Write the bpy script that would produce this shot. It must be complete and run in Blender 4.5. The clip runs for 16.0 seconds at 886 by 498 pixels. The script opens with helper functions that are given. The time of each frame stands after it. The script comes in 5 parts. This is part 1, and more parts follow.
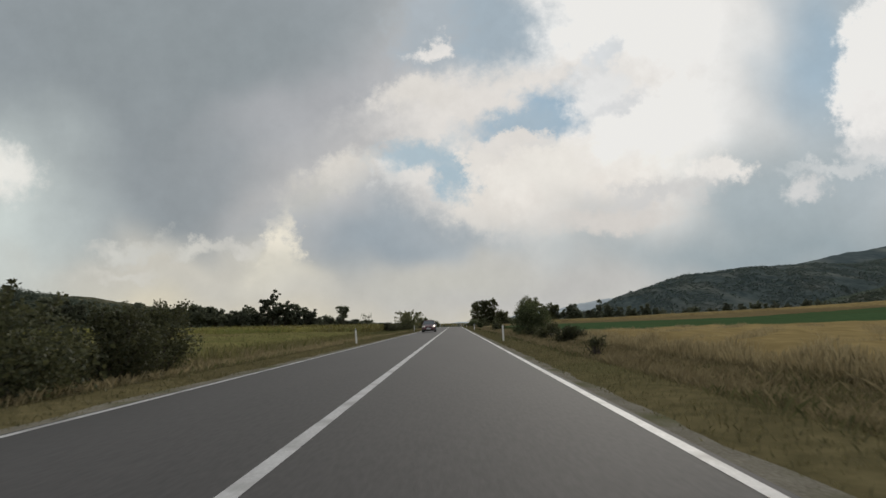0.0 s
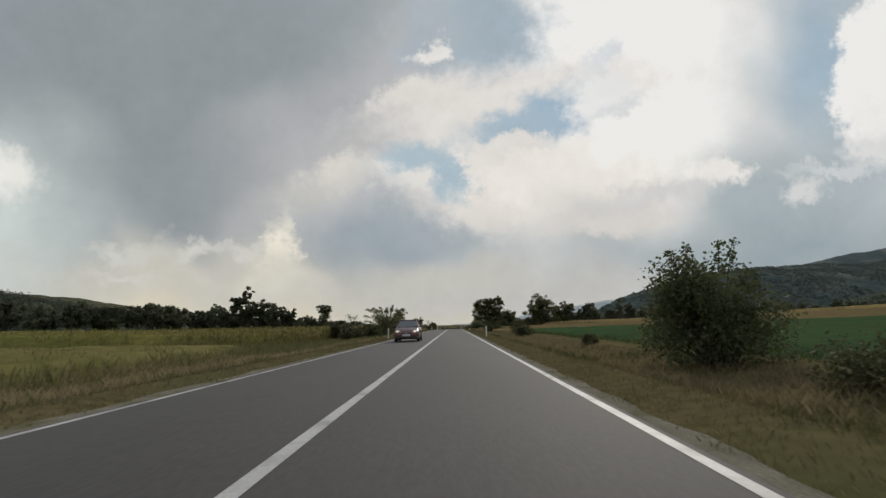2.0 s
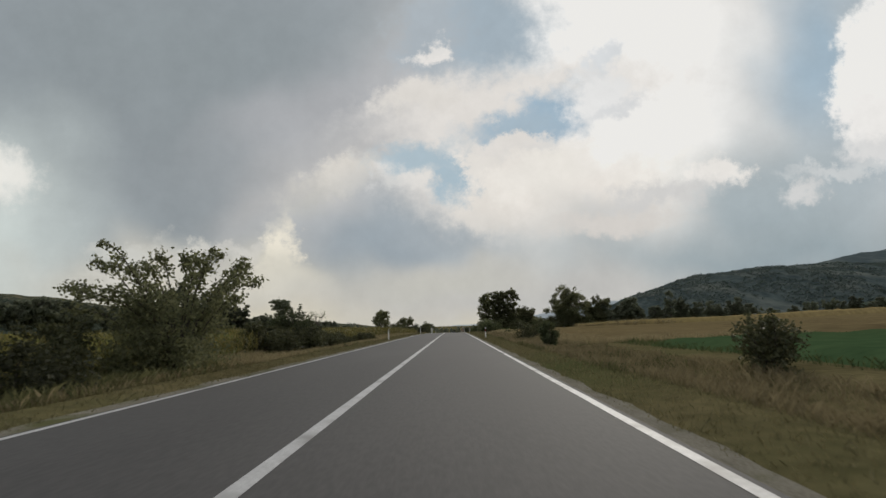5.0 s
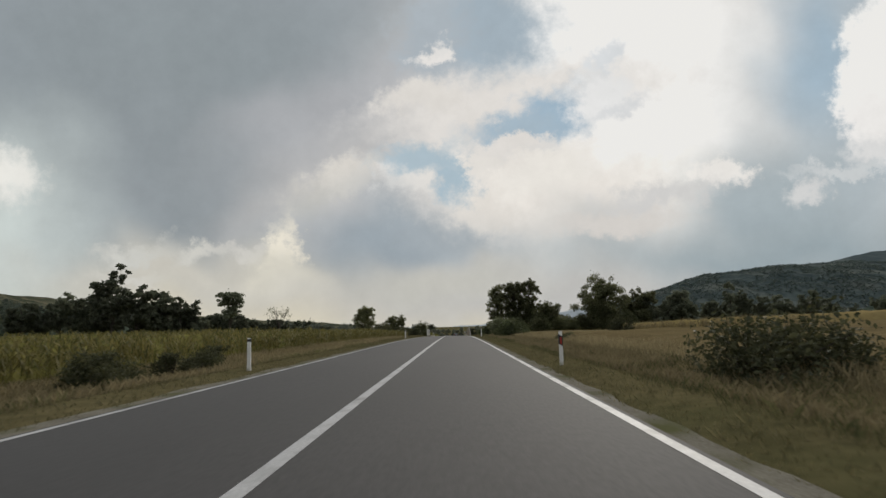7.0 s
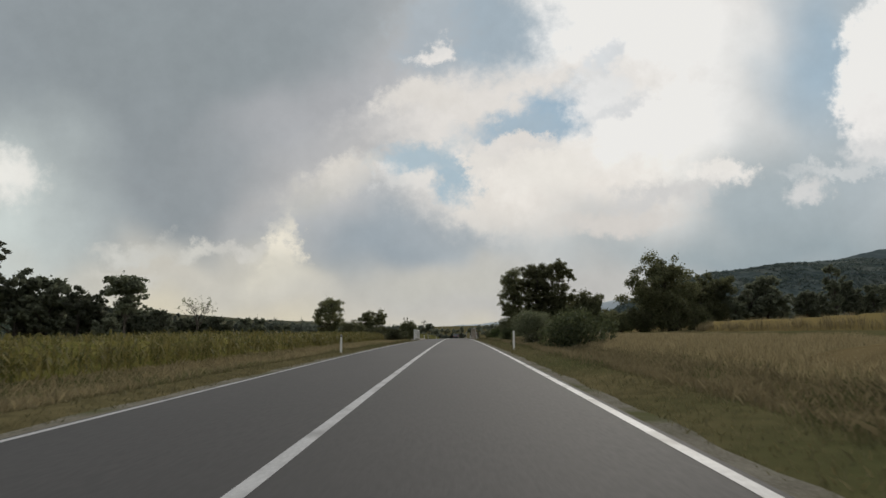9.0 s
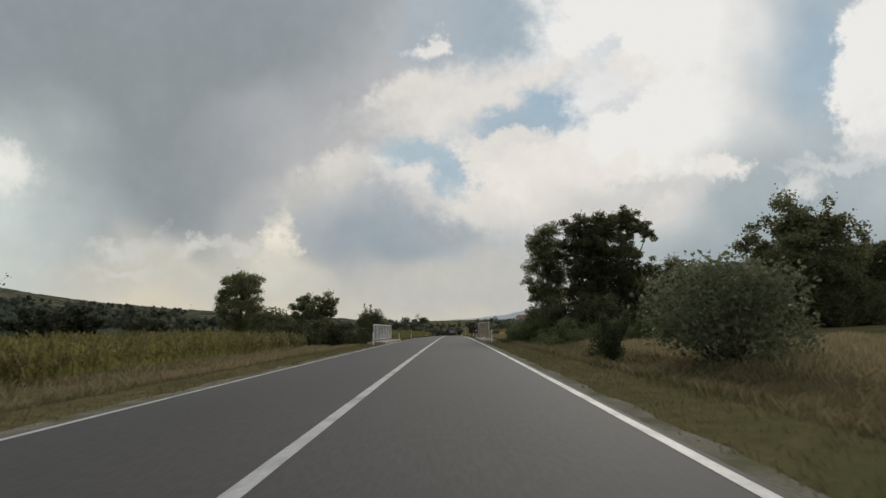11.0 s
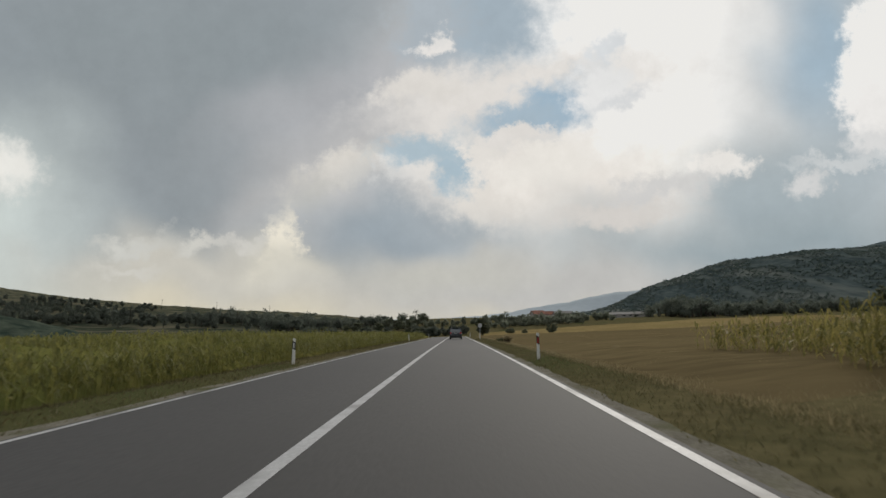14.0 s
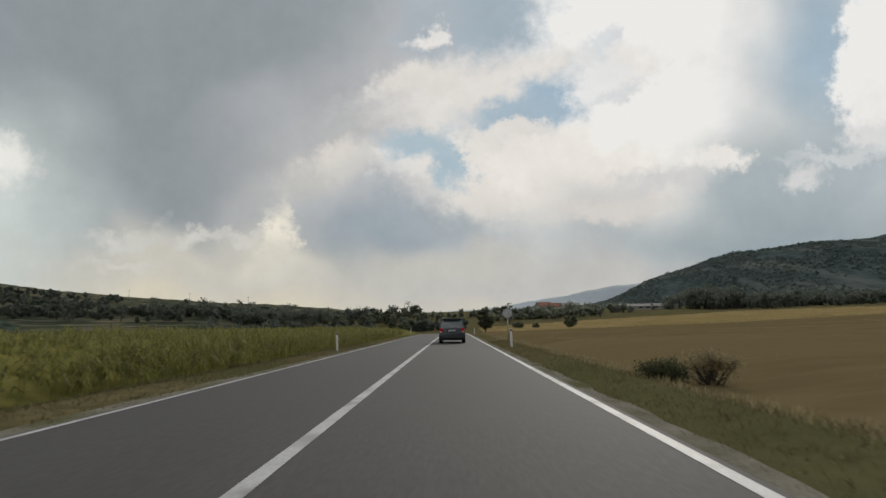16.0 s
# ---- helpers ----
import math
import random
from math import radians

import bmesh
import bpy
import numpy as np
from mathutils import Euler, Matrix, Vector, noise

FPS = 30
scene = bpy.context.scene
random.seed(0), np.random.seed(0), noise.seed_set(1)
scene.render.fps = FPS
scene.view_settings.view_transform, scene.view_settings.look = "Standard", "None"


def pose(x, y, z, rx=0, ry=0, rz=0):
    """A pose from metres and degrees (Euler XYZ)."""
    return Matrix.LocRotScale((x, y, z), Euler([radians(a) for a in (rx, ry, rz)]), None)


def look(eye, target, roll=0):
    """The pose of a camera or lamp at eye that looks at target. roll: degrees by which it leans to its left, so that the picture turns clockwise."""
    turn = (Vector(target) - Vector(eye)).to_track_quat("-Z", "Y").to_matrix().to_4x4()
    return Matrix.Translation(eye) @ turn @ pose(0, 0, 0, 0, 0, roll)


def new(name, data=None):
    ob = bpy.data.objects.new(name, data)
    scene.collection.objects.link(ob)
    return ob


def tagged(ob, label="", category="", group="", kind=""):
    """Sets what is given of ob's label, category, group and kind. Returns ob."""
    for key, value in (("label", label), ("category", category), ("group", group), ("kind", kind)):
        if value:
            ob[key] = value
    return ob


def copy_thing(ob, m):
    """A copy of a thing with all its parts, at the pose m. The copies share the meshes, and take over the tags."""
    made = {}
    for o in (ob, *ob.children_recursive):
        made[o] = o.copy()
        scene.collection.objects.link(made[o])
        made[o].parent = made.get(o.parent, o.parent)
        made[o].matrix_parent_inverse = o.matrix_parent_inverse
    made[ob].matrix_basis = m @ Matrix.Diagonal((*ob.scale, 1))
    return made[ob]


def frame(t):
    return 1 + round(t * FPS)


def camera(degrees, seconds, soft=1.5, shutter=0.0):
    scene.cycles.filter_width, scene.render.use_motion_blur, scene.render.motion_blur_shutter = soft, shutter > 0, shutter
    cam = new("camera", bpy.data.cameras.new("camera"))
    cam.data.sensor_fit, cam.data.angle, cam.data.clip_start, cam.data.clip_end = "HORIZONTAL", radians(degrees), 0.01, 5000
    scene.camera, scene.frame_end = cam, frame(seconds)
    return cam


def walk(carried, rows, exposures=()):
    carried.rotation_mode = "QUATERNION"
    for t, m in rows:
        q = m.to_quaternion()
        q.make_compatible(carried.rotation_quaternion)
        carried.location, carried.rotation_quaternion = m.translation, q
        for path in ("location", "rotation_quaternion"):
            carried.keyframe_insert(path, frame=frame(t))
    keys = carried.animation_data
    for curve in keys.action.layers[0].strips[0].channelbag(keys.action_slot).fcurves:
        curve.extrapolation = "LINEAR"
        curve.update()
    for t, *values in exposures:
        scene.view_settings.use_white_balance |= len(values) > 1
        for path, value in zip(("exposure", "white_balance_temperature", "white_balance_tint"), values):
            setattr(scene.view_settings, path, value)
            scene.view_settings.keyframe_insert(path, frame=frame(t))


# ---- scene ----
cam = camera(81.3, 16.0, soft=1.5, shutter=0.08)
PATH = [
    (0.0, pose(1.594, 0.00, 1.150, 98.19, 1.3, 1.24)),
    (0.5, pose(1.597, 7.94, 1.150, 98.13, 1.3, 1.24)),
    (1.0, pose(1.601, 15.96, 1.150, 98.38, 1.3, 1.24)),
    (1.5, pose(1.604, 24.06, 1.150, 98.13, 1.3, 1.18)),
    (2.0, pose(1.607, 32.24, 1.150, 98.38, 1.3, 1.18)),
    (2.5, pose(1.610, 40.50, 1.150, 98.19, 1.3, 1.06)),
    (3.0, pose(1.614, 48.84, 1.150, 98.31, 1.3, 1.06)),
    (3.5, pose(1.617, 57.26, 1.150, 98.37, 1.3, 1.06)),
    (4.0, pose(1.620, 65.76, 1.150, 98.50, 1.3, 1.06)),
    (6.5, pose(1.609, 109.46, 1.150, 98.50, 1.3, 1.37)),
    (7.0, pose(1.606, 118.44, 1.150, 98.57, 1.3, 1.43)),
    (7.5, pose(1.604, 128.00, 1.150, 98.57, 1.3, 1.55)),
    (8.0, pose(1.602, 136.64, 1.150, 98.51, 1.3, 1.55)),
    (8.5, pose(1.600, 145.86, 1.150, 98.57, 1.3, 1.43)),
    (9.0, pose(1.598, 155.16, 1.147, 98.50, 1.3, 1.43)),
    (11.5, pose(1.587, 202.86, 0.805, 97.82, 1.3, 0.99)),
    (12.0, pose(1.585, 212.64, 0.666, 97.88, 1.3, 1.06)),
    (12.5, pose(1.589, 222.45, 0.510, 97.82, 1.3, 1.18)),
    (13.0, pose(1.593, 233.00, 0.331, 97.64, 1.3, 1.24)),
    (13.5, pose(1.596, 243.10, 0.148, 97.64, 1.3, 1.43)),
    (14.0, pose(1.600, 252.95, -0.041, 97.64, 1.3, 1.43)),
    (14.5, pose(1.594, 263.55, -0.261, 97.52, 1.3, 1.37)),
    (15.0, pose(1.588, 273.95, -0.495, 97.45, 1.3, 1.24)),
    (15.5, pose(1.582, 284.25, -0.749, 97.14, 1.3, 1.18)),
    (16.0, pose(1.576, 294.65, -1.025, 96.96, 1.3, 1.06)),
]
walk(cam, PATH)

# ---- sky and sun ----
SKY_RIGHT, SKY_UP, SKY_AHEAD = (0.9995, 0.0217, -0.0227), (0.0255, -0.1420, 0.9895), (-0.0182, 0.9896, 0.1425)
world = bpy.data.worlds.new("sky")
scene.world = world
world.use_nodes = True
W = world.node_tree
W.nodes.clear()


def wn(kind, **inputs):
    n = W.nodes.new(kind)
    for k, v in inputs.items():
        i = int(k[1:])
        if isinstance(v, bpy.types.NodeSocket):
            W.links.new(v, n.inputs[i])
        else:
            n.inputs[i].default_value = v
    return n


def wmath(op, a, b=0.0, c=0.0):
    n = wn("ShaderNodeMath", i0=a, i1=b, i2=c)
    n.operation = op
    return n.outputs[0]


def wvec(op, a, b=(0, 0, 0)):
    n = wn("ShaderNodeVectorMath", i0=a, i1=b)
    n.operation = op
    return n


direction = wn("ShaderNodeTexCoord").outputs["Generated"]
right = wvec("DOT_PRODUCT", direction, SKY_RIGHT).outputs["Value"]
up = wvec("DOT_PRODUCT", direction, SKY_UP).outputs["Value"]
ahead = wvec("DOT_PRODUCT", direction, SKY_AHEAD).outputs["Value"]
safe = wmath("MAXIMUM", ahead, 0.15)
flat = wn("ShaderNodeCombineXYZ", i0=wmath("MULTIPLY", wmath("DIVIDE", right, safe), 100.0),
          i1=wmath("MULTIPLY", wmath("DIVIDE", up, safe), 100.0)).outputs[0]
# ragged cloud edges at two scales
big = wn("ShaderNodeTexNoise", i0=flat, i2=0.075, i3=6.0, i4=0.62)
slow = wn("ShaderNodeTexNoise", i0=flat, i2=0.06, i3=1.5, i4=0.5)
fine = wn("ShaderNodeTexNoise", i0=flat, i2=0.3, i3=5.0, i4=0.65)
warp_soft = wvec("SCALE", wvec("SUBTRACT", big.outputs["Color"], (0.5, 0.5, 0.5)).outputs[0])
warp_soft.inputs[3].default_value = 11.0
warp_hard = wvec("SCALE", wvec("SUBTRACT", fine.outputs["Color"], (0.5, 0.5, 0.5)).outputs[0])
warp_hard.inputs[3].default_value = 7.0
warp_slow = wvec("SCALE", wvec("SUBTRACT", slow.outputs["Color"], (0.5, 0.5, 0.5)).outputs[0])
warp_slow.inputs[3].default_value = 16.0
soft_place = wvec("ADD", flat, warp_slow.outputs[0]).outputs[0]
hard_place = wvec("ADD", wvec("ADD", flat, warp_soft.outputs[0]).outputs[0], warp_hard.outputs[0]).outputs[0]

clear = wn("ShaderNodeTexSky")
clear.sky_type, clear.sun_disc = "NISHITA", False
clear.sun_elevation, clear.sun_rotation = radians(27), radians(21)
clear.air_density, clear.dust_density = 1.0, 2.0
blue = wn("ShaderNodeMix")
blue.data_type, blue.blend_type = "RGBA", "MULTIPLY"
blue.inputs[0].default_value = 1.0
W.links.new(clear.outputs[0], blue.inputs[6])
blue.inputs[7].default_value = (0.075, 0.075, 0.075, 1)
veil = wn("ShaderNodeMix", i0=0.8)
veil.data_type = "RGBA"
W.links.new(blue.outputs[2], veil.inputs[6])
veil.inputs[7].default_value = (0.345, 0.375, 0.39, 1)
state = {"colour": veil.outputs[2]}


def puff(u, v, ru, rv, tilt, colour, soft, ragged):
    """One cloud or gap: centre and radii in hundredths of the sky's plane ahead, tilt in degrees."""
    place = soft_place if ragged < 0.5 else hard_place
    d = wvec("SUBTRACT", place, (u, v, 0)).outputs[0]
    turn = W.nodes.new("ShaderNodeVectorRotate")
    turn.rotation_type = "Z_AXIS"
    turn.inputs["Angle"].default_value = radians(-tilt)
    W.links.new(d, turn.inputs["Vector"])
    r = wvec("LENGTH", wvec("MULTIPLY", turn.outputs[0], (1 / ru, 1 / rv, 0)).outputs[0]).outputs["Value"]
    m = W.nodes.new("ShaderNodeMapRange")
    m.interpolation_type = "SMOOTHSTEP"
    W.links.new(r, m.inputs[0])
    m.inputs[1].default_value, m.inputs[2].default_value = 1 + soft, max(0.05, 1 - soft)
    mix = W.nodes.new("ShaderNodeMix")
    mix.data_type = "RGBA"
    W.links.new(m.outputs[0], mix.inputs[0])
    W.links.new(state["colour"], mix.inputs[6])
    mix.inputs[7].default_value = (*colour, 1)
    state["colour"] = mix.outputs[2]


puff(-56.3, 36.3, 52.6, 30.7, 0, (0.258, 0.292, 0.309), 0.90, 0.0)  # broad grey bank
puff(-45.3, 13.3, 25.2, 16.4, -20, (0.266, 0.296, 0.314), 0.85, 0.0)  # its lower lobe
puff(-15.8, 27.5, 25.2, 9.9, 20, (0.392, 0.402, 0.418), 0.70, 0.0)  # thin grey
puff(-31.1, -13.0, 87.6, 8.2, 0, (0.631, 0.584, 0.462), 0.80, 0.0)  # pale band over the horizon
puff(-88.1, 4.5, 17.5, 18.6, 0, (0.552, 0.604, 0.584), 0.95, 0.0)  # pale glow
puff(-84.8, 14.3, 5.5, 4.9, 0, (0.776, 0.768, 0.723), 0.60, 0.5)  # small bright top
puff(-50.8, -3.7, 25.2, 5.5, 0, (0.552, 0.533, 0.474), 0.90, 0.1)  # low broken cloud
puff(-61.2, 0.3, 6.6, 1.5, 10, (0.565, 0.565, 0.527), 0.90, 0.5)  # wisp
puff(-47.5, 0.1, 5.5, 1.3, 5, (0.578, 0.571, 0.527), 0.90, 0.5)  # wisp
puff(-37.7, 1.0, 4.4, 1.1, 0, (0.591, 0.578, 0.533), 0.90, 0.5)  # wisp
puff(-61.8, -4.6, 5.5, 1.1, 0, (0.591, 0.578, 0.527), 0.90, 0.5)  # wisp
puff(-15.8, 11.6, 20.8, 8.2, 12, (0.552, 0.539, 0.527), 0.80, 0.4)  # cumulus bank
puff(-19.1, 14.6, 6.4, 3.1, 15, (0.672, 0.644, 0.597), 0.50, 0.9)  # bright tops
puff(-7.6, 14.6, 6.0, 3.3, 0, (0.791, 0.768, 0.73), 0.35, 0.9)  # bright tops
puff(-26.2, 10.0, 5.5, 3.3, 25, (0.552, 0.539, 0.503), 0.90, 0.6)  # soft edge
puff(-6.5, 2.8, 19.2, 8.5, 0, (0.309, 0.356, 0.392), 0.75, 0.2)  # grey underside
puff(-30.8, 0.1, 2.8, 5.7, -8, (0.761, 0.716, 0.61), 0.60, 0.8)  # sunlit tower
puff(-33.3, -4.1, 3.7, 2.6, 0, (0.672, 0.638, 0.539), 0.80, 0.8)  # tower foot
puff(-31.1, -5.9, 6.6, 2.7, 0, (0.644, 0.617, 0.527), 0.90, 0.3)  # its foot
puff(33.5, 35.2, 31.8, 35.0, 0, (0.791, 0.784, 0.768), 0.75, 0.4)  # bright veil
puff(36.8, 31.9, 18.6, 27.4, 0, (0.88, 0.871, 0.847), 0.85, 0.3)  # sun behind the veil
puff(43.4, 12.2, 14.2, 6.6, 0, (0.839, 0.815, 0.768), 0.70, 0.6)  # sun behind the veil
puff(16.0, 29.7, 28.5, 6.6, 8, (0.723, 0.694, 0.658), 0.50, 0.7)  # veil streak
puff(11.6, 19.8, 17.5, 6.6, 0, (0.716, 0.687, 0.651), 0.50, 0.7)  # veil streak
puff(21.5, 10.0, 25.2, 8.8, -8, (0.768, 0.73, 0.68), 0.50, 0.7)  # bright lower veil
puff(8.3, 7.8, 6.6, 3.8, 0, (0.73, 0.694, 0.644), 0.50, 0.8)  # bright lower veil
puff(8.3, 43.4, 12.0, 8.2, 0, (0.352, 0.423, 0.479), 0.50, 0.8)  # blue gap
puff(-2.6, 41.7, 6.6, 7.7, 0, (0.392, 0.44, 0.479), 0.60, 0.7)  # blue gap
puff(21.4, 27.0, 9.2, 4.7, 22, (0.33, 0.44, 0.535), 0.6, 0.9)  # blue gap
puff(13.6, 24.6, 8.6, 2.5, 8, (0.37, 0.465, 0.54), 0.65, 0.9)  # blue gap
puff(-3.2, 18.2, 10.4, 2.8, 5, (0.40, 0.495, 0.555), 0.6, 0.8)  # blue gap
puff(1.8, 13.8, 4.2, 3.9, 0, (0.385, 0.485, 0.55), 0.55, 0.9)  # blue gap
puff(19.3, 15.4, 9.9, 4.4, 20, (0.784, 0.753, 0.701), 0.50, 0.8)  # bright puff
puff(30.2, 30.2, 6.0, 4.9, 0, (0.761, 0.761, 0.753), 0.50, 0.9)  # bright puff
puff(30.8, 37.6, 3.7, 2.2, 40, (0.665, 0.687, 0.701), 0.60, 1.0)  # thin spot
puff(34.0, 27.6, 5.0, 1.3, 12, (0.66, 0.67, 0.675), 0.70, 1.0)  # thin spot
puff(-2.0, 38.9, 3.7, 1.9, 5, (0.768, 0.745, 0.716), 0.45, 0.9)  # small puff
puff(-1.8, 40.6, 2.2, 1.8, 0, (0.73, 0.716, 0.694), 0.60, 0.9)  # small puff
puff(-4.8, 29.7, 7.7, 2.7, 0, (0.701, 0.672, 0.631), 0.50, 0.8)  # puff
puff(7.2, 17.1, 3.3, 3.3, 0, (0.73, 0.701, 0.658), 0.40, 0.9)  # puff
puff(12.0, 20.9, 10.0, 1.5, 6, (0.723, 0.694, 0.658), 0.55, 0.8)  # streak between the gaps
puff(79.5, 20.9, 16.4, 29.6, 0, (0.40, 0.455, 0.485), 0.95, 0.2)  # blue-grey right
puff(63.0, 9.0, 15.0, 8.5, 0, (0.37, 0.425, 0.45), 0.75, 0.2)  # grey beside the bright veil
puff(71.9, 40.6, 7.7, 13.1, -6, (0.35, 0.45, 0.53), 0.95, 0.3)  # blue gap right
puff(64.0, -3.7, 44.0, 9.0, -4, (0.30, 0.358, 0.385), 0.85, 0.2)  # low blue-grey bank
puff(84.2, 37.6, 7.9, 13.1, -10, (0.855, 0.847, 0.823), 0.25, 1.0)  # tall cumulus
puff(83.4, 26.4, 6.6, 6.6, 0, (0.807, 0.791, 0.768), 0.30, 1.0)  # cumulus foot
puff(85.0, 19.8, 6.6, 3.3, 0, (0.672, 0.672, 0.665), 0.50, 0.8)  # cumulus foot
puff(53.8, 14.9, 5.3, 2.8, 0, (0.784, 0.761, 0.723), 0.35, 0.9)  # small cumulus
puff(70.8, 11.6, 3.7, 2.0, 15, (0.60, 0.605, 0.60), 0.65, 0.9)  # small cumulus
puff(77.3, 16.0, 9.9, 1.3, 5, (0.558, 0.584, 0.591), 0.60, 0.8)  # streak
puff(41.2, 10.5, 12.0, 2.2, 8, (0.604, 0.597, 0.584), 0.70, 0.7)  # grey streak
puff(33.5, 6.1, 12.0, 2.2, 5, (0.631, 0.604, 0.571), 0.60, 0.7)  # pale edge
puff(16.0, -8.7, 41.6, 5.5, 0, (0.49, 0.485, 0.468), 0.85, 0.2)  # haze
puff(-0.4, -6.5, 17.5, 3.3, 0, (0.503, 0.497, 0.456), 0.80, 0.2)  # haze
# billows: a little light and dark on everything
billow = wn("ShaderNodeMapRange", i0=fine.outputs["Fac"], i1=0.3, i2=0.7, i3=1.013, i4=1.037)
billow2 = wn("ShaderNodeMapRange", i0=big.outputs["Fac"], i1=0.3, i2=0.7, i3=0.95, i4=1.05)
lit = wvec("SCALE", state["colour"])
W.links.new(wmath("MULTIPLY", billow.outputs[0], billow2.outputs[0]), lit.inputs[3])
# the rest of the sky: broken cloud, as ahead
rest_noise = wn("ShaderNodeTexNoise", i0=direction, i2=2.2, i3=6.0, i4=0.6)
rest = W.nodes.new("ShaderNodeMix")
rest.data_type = "RGBA"
W.links.new(wn("ShaderNodeMapRange", i0=rest_noise.outputs["Fac"], i1=0.42, i2=0.62).outputs[0], rest.inputs[0])
rest.inputs[6].default_value = (0.38, 0.43, 0.48, 1)
rest.inputs[7].default_value = (0.68, 0.68, 0.67, 1)
blend = W.nodes.new("ShaderNodeMix")
blend.data_type = "RGBA"
W.links.new(wn("ShaderNodeMapRange", i0=ahead, i1=0.3, i2=0.6).outputs[0], blend.inputs[0])
W.links.new(rest.outputs[2], blend.inputs[6])
W.links.new(wvec("MINIMUM", lit.outputs[0], (0.835, 0.825, 0.80)).outputs[0], blend.inputs[7])
back = wn("ShaderNodeBackground", i0=blend.outputs[2], i1=1.0)
W.links.new(back.outputs[0], wn("ShaderNodeOutputWorld").inputs[0])

sun = new("sun", bpy.data.lights.new("sun", "SUN"))
sun.data.energy, sun.data.angle, sun.data.color = 1.4, radians(14), (1.0, 0.93, 0.82)
sun.matrix_world = look((0, 0, 0), (-math.sin(radians(21)) * math.cos(radians(27)), -math.cos(radians(21)) * math.cos(radians(27)), -math.sin(radians(27))))


# ---- materials ----
def shader(name, rough=0.8, metal=0.0, spec=0.5):
    m = bpy.data.materials.new(name)
    m.use_nodes = True
    b = m.node_tree.nodes["Principled BSDF"]
    b.inputs["Roughness"].default_value = rough
    b.inputs["Metallic"].default_value = metal
    b.inputs["Specular IOR Level"].default_value = spec
    return m, m.node_tree, b


def surface(name, dark, light, scale, rough=0.85, fine=8.0, bump=0.3, spots=None, spot_scale=1.0, metal=0.0, spec=0.5, where="Object", low=0.35, high=0.65, stretch=(1, 1, 1)):
    """Two colours mixed by noise of two scales, bump, and stains of a third colour."""
    m, t, b = shader(name, rough, metal, spec)
    co = t.nodes.new("ShaderNodeTexCoord").outputs[where] if where == "Object" else t.nodes.new("ShaderNodeNewGeometry").outputs["Position"]
    mp = t.nodes.new("ShaderNodeMapping")
    mp.inputs["Scale"].default_value = stretch
    t.links.new(co, mp.inputs[0])
    n1, n2 = t.nodes.new("ShaderNodeTexNoise"), t.nodes.new("ShaderNodeTexNoise")
    for n, s in ((n1, scale), (n2, scale * fine)):
        t.links.new(mp.outputs[0], n.inputs[0])
        n.inputs["Scale"].default_value, n.inputs["Detail"].default_value = s, 5
    add = t.nodes.new("ShaderNodeMath")
    add.operation = "MULTIPLY_ADD"
    t.links.new(n2.outputs[0], add.inputs[0])
    add.inputs[1].default_value = 0.6
    half = t.nodes.new("ShaderNodeMath")
    half.operation = "MULTIPLY"
    t.links.new(n1.outputs[0], half.inputs[0])
    half.inputs[1].default_value = 0.4
    t.links.new(half.outputs[0], add.inputs[2])
    rng = t.nodes.new("ShaderNodeMapRange")
    rng.inputs[1].default_value, rng.inputs[2].default_value = low, high
    t.links.new(add.outputs[0], rng.inputs[0])
    mix = t.nodes.new("ShaderNodeMix")
    mix.data_type = "RGBA"
    t.links.new(rng.outputs[0], mix.inputs[0])
    mix.inputs[6].default_value, mix.inputs[7].default_value = (*dark, 1), (*light, 1)
    out = mix.outputs[2]
    if spots:
        n3 = t.nodes.new("ShaderNodeTexNoise")
        t.links.new(mp.outputs[0], n3.inputs[0])
        n3.inputs["Scale"].default_value, n3.inputs["Detail"].default_value = spot_scale, 4
        r3 = t.nodes.new("ShaderNodeMapRange")
        r3.inputs[1].default_value, r3.inputs[2].default_value = 0.5, 0.68
        t.links.new(n3.outputs[0], r3.inputs[0])
        mx = t.nodes.new("ShaderNodeMix")
        mx.data_type = "RGBA"
        t.links.new(r3.outputs[0], mx.inputs[0])
        t.links.new(out, mx.inputs[6])
        mx.inputs[7].default_value = (*spots, 1)
        out = mx.outputs[2]
    t.links.new(out, b.inputs["Base Color"])
    if bump:
        bp = t.nodes.new("ShaderNodeBump")
        bp.inputs["Strength"].default_value = bump
        bp.inputs["Distance"].default_value = 0.3 / (scale * fine)
        t.links.new(add.outputs[0], bp.inputs["Height"])
        t.links.new(bp.outputs[0], b.inputs["Normal"])
    return m


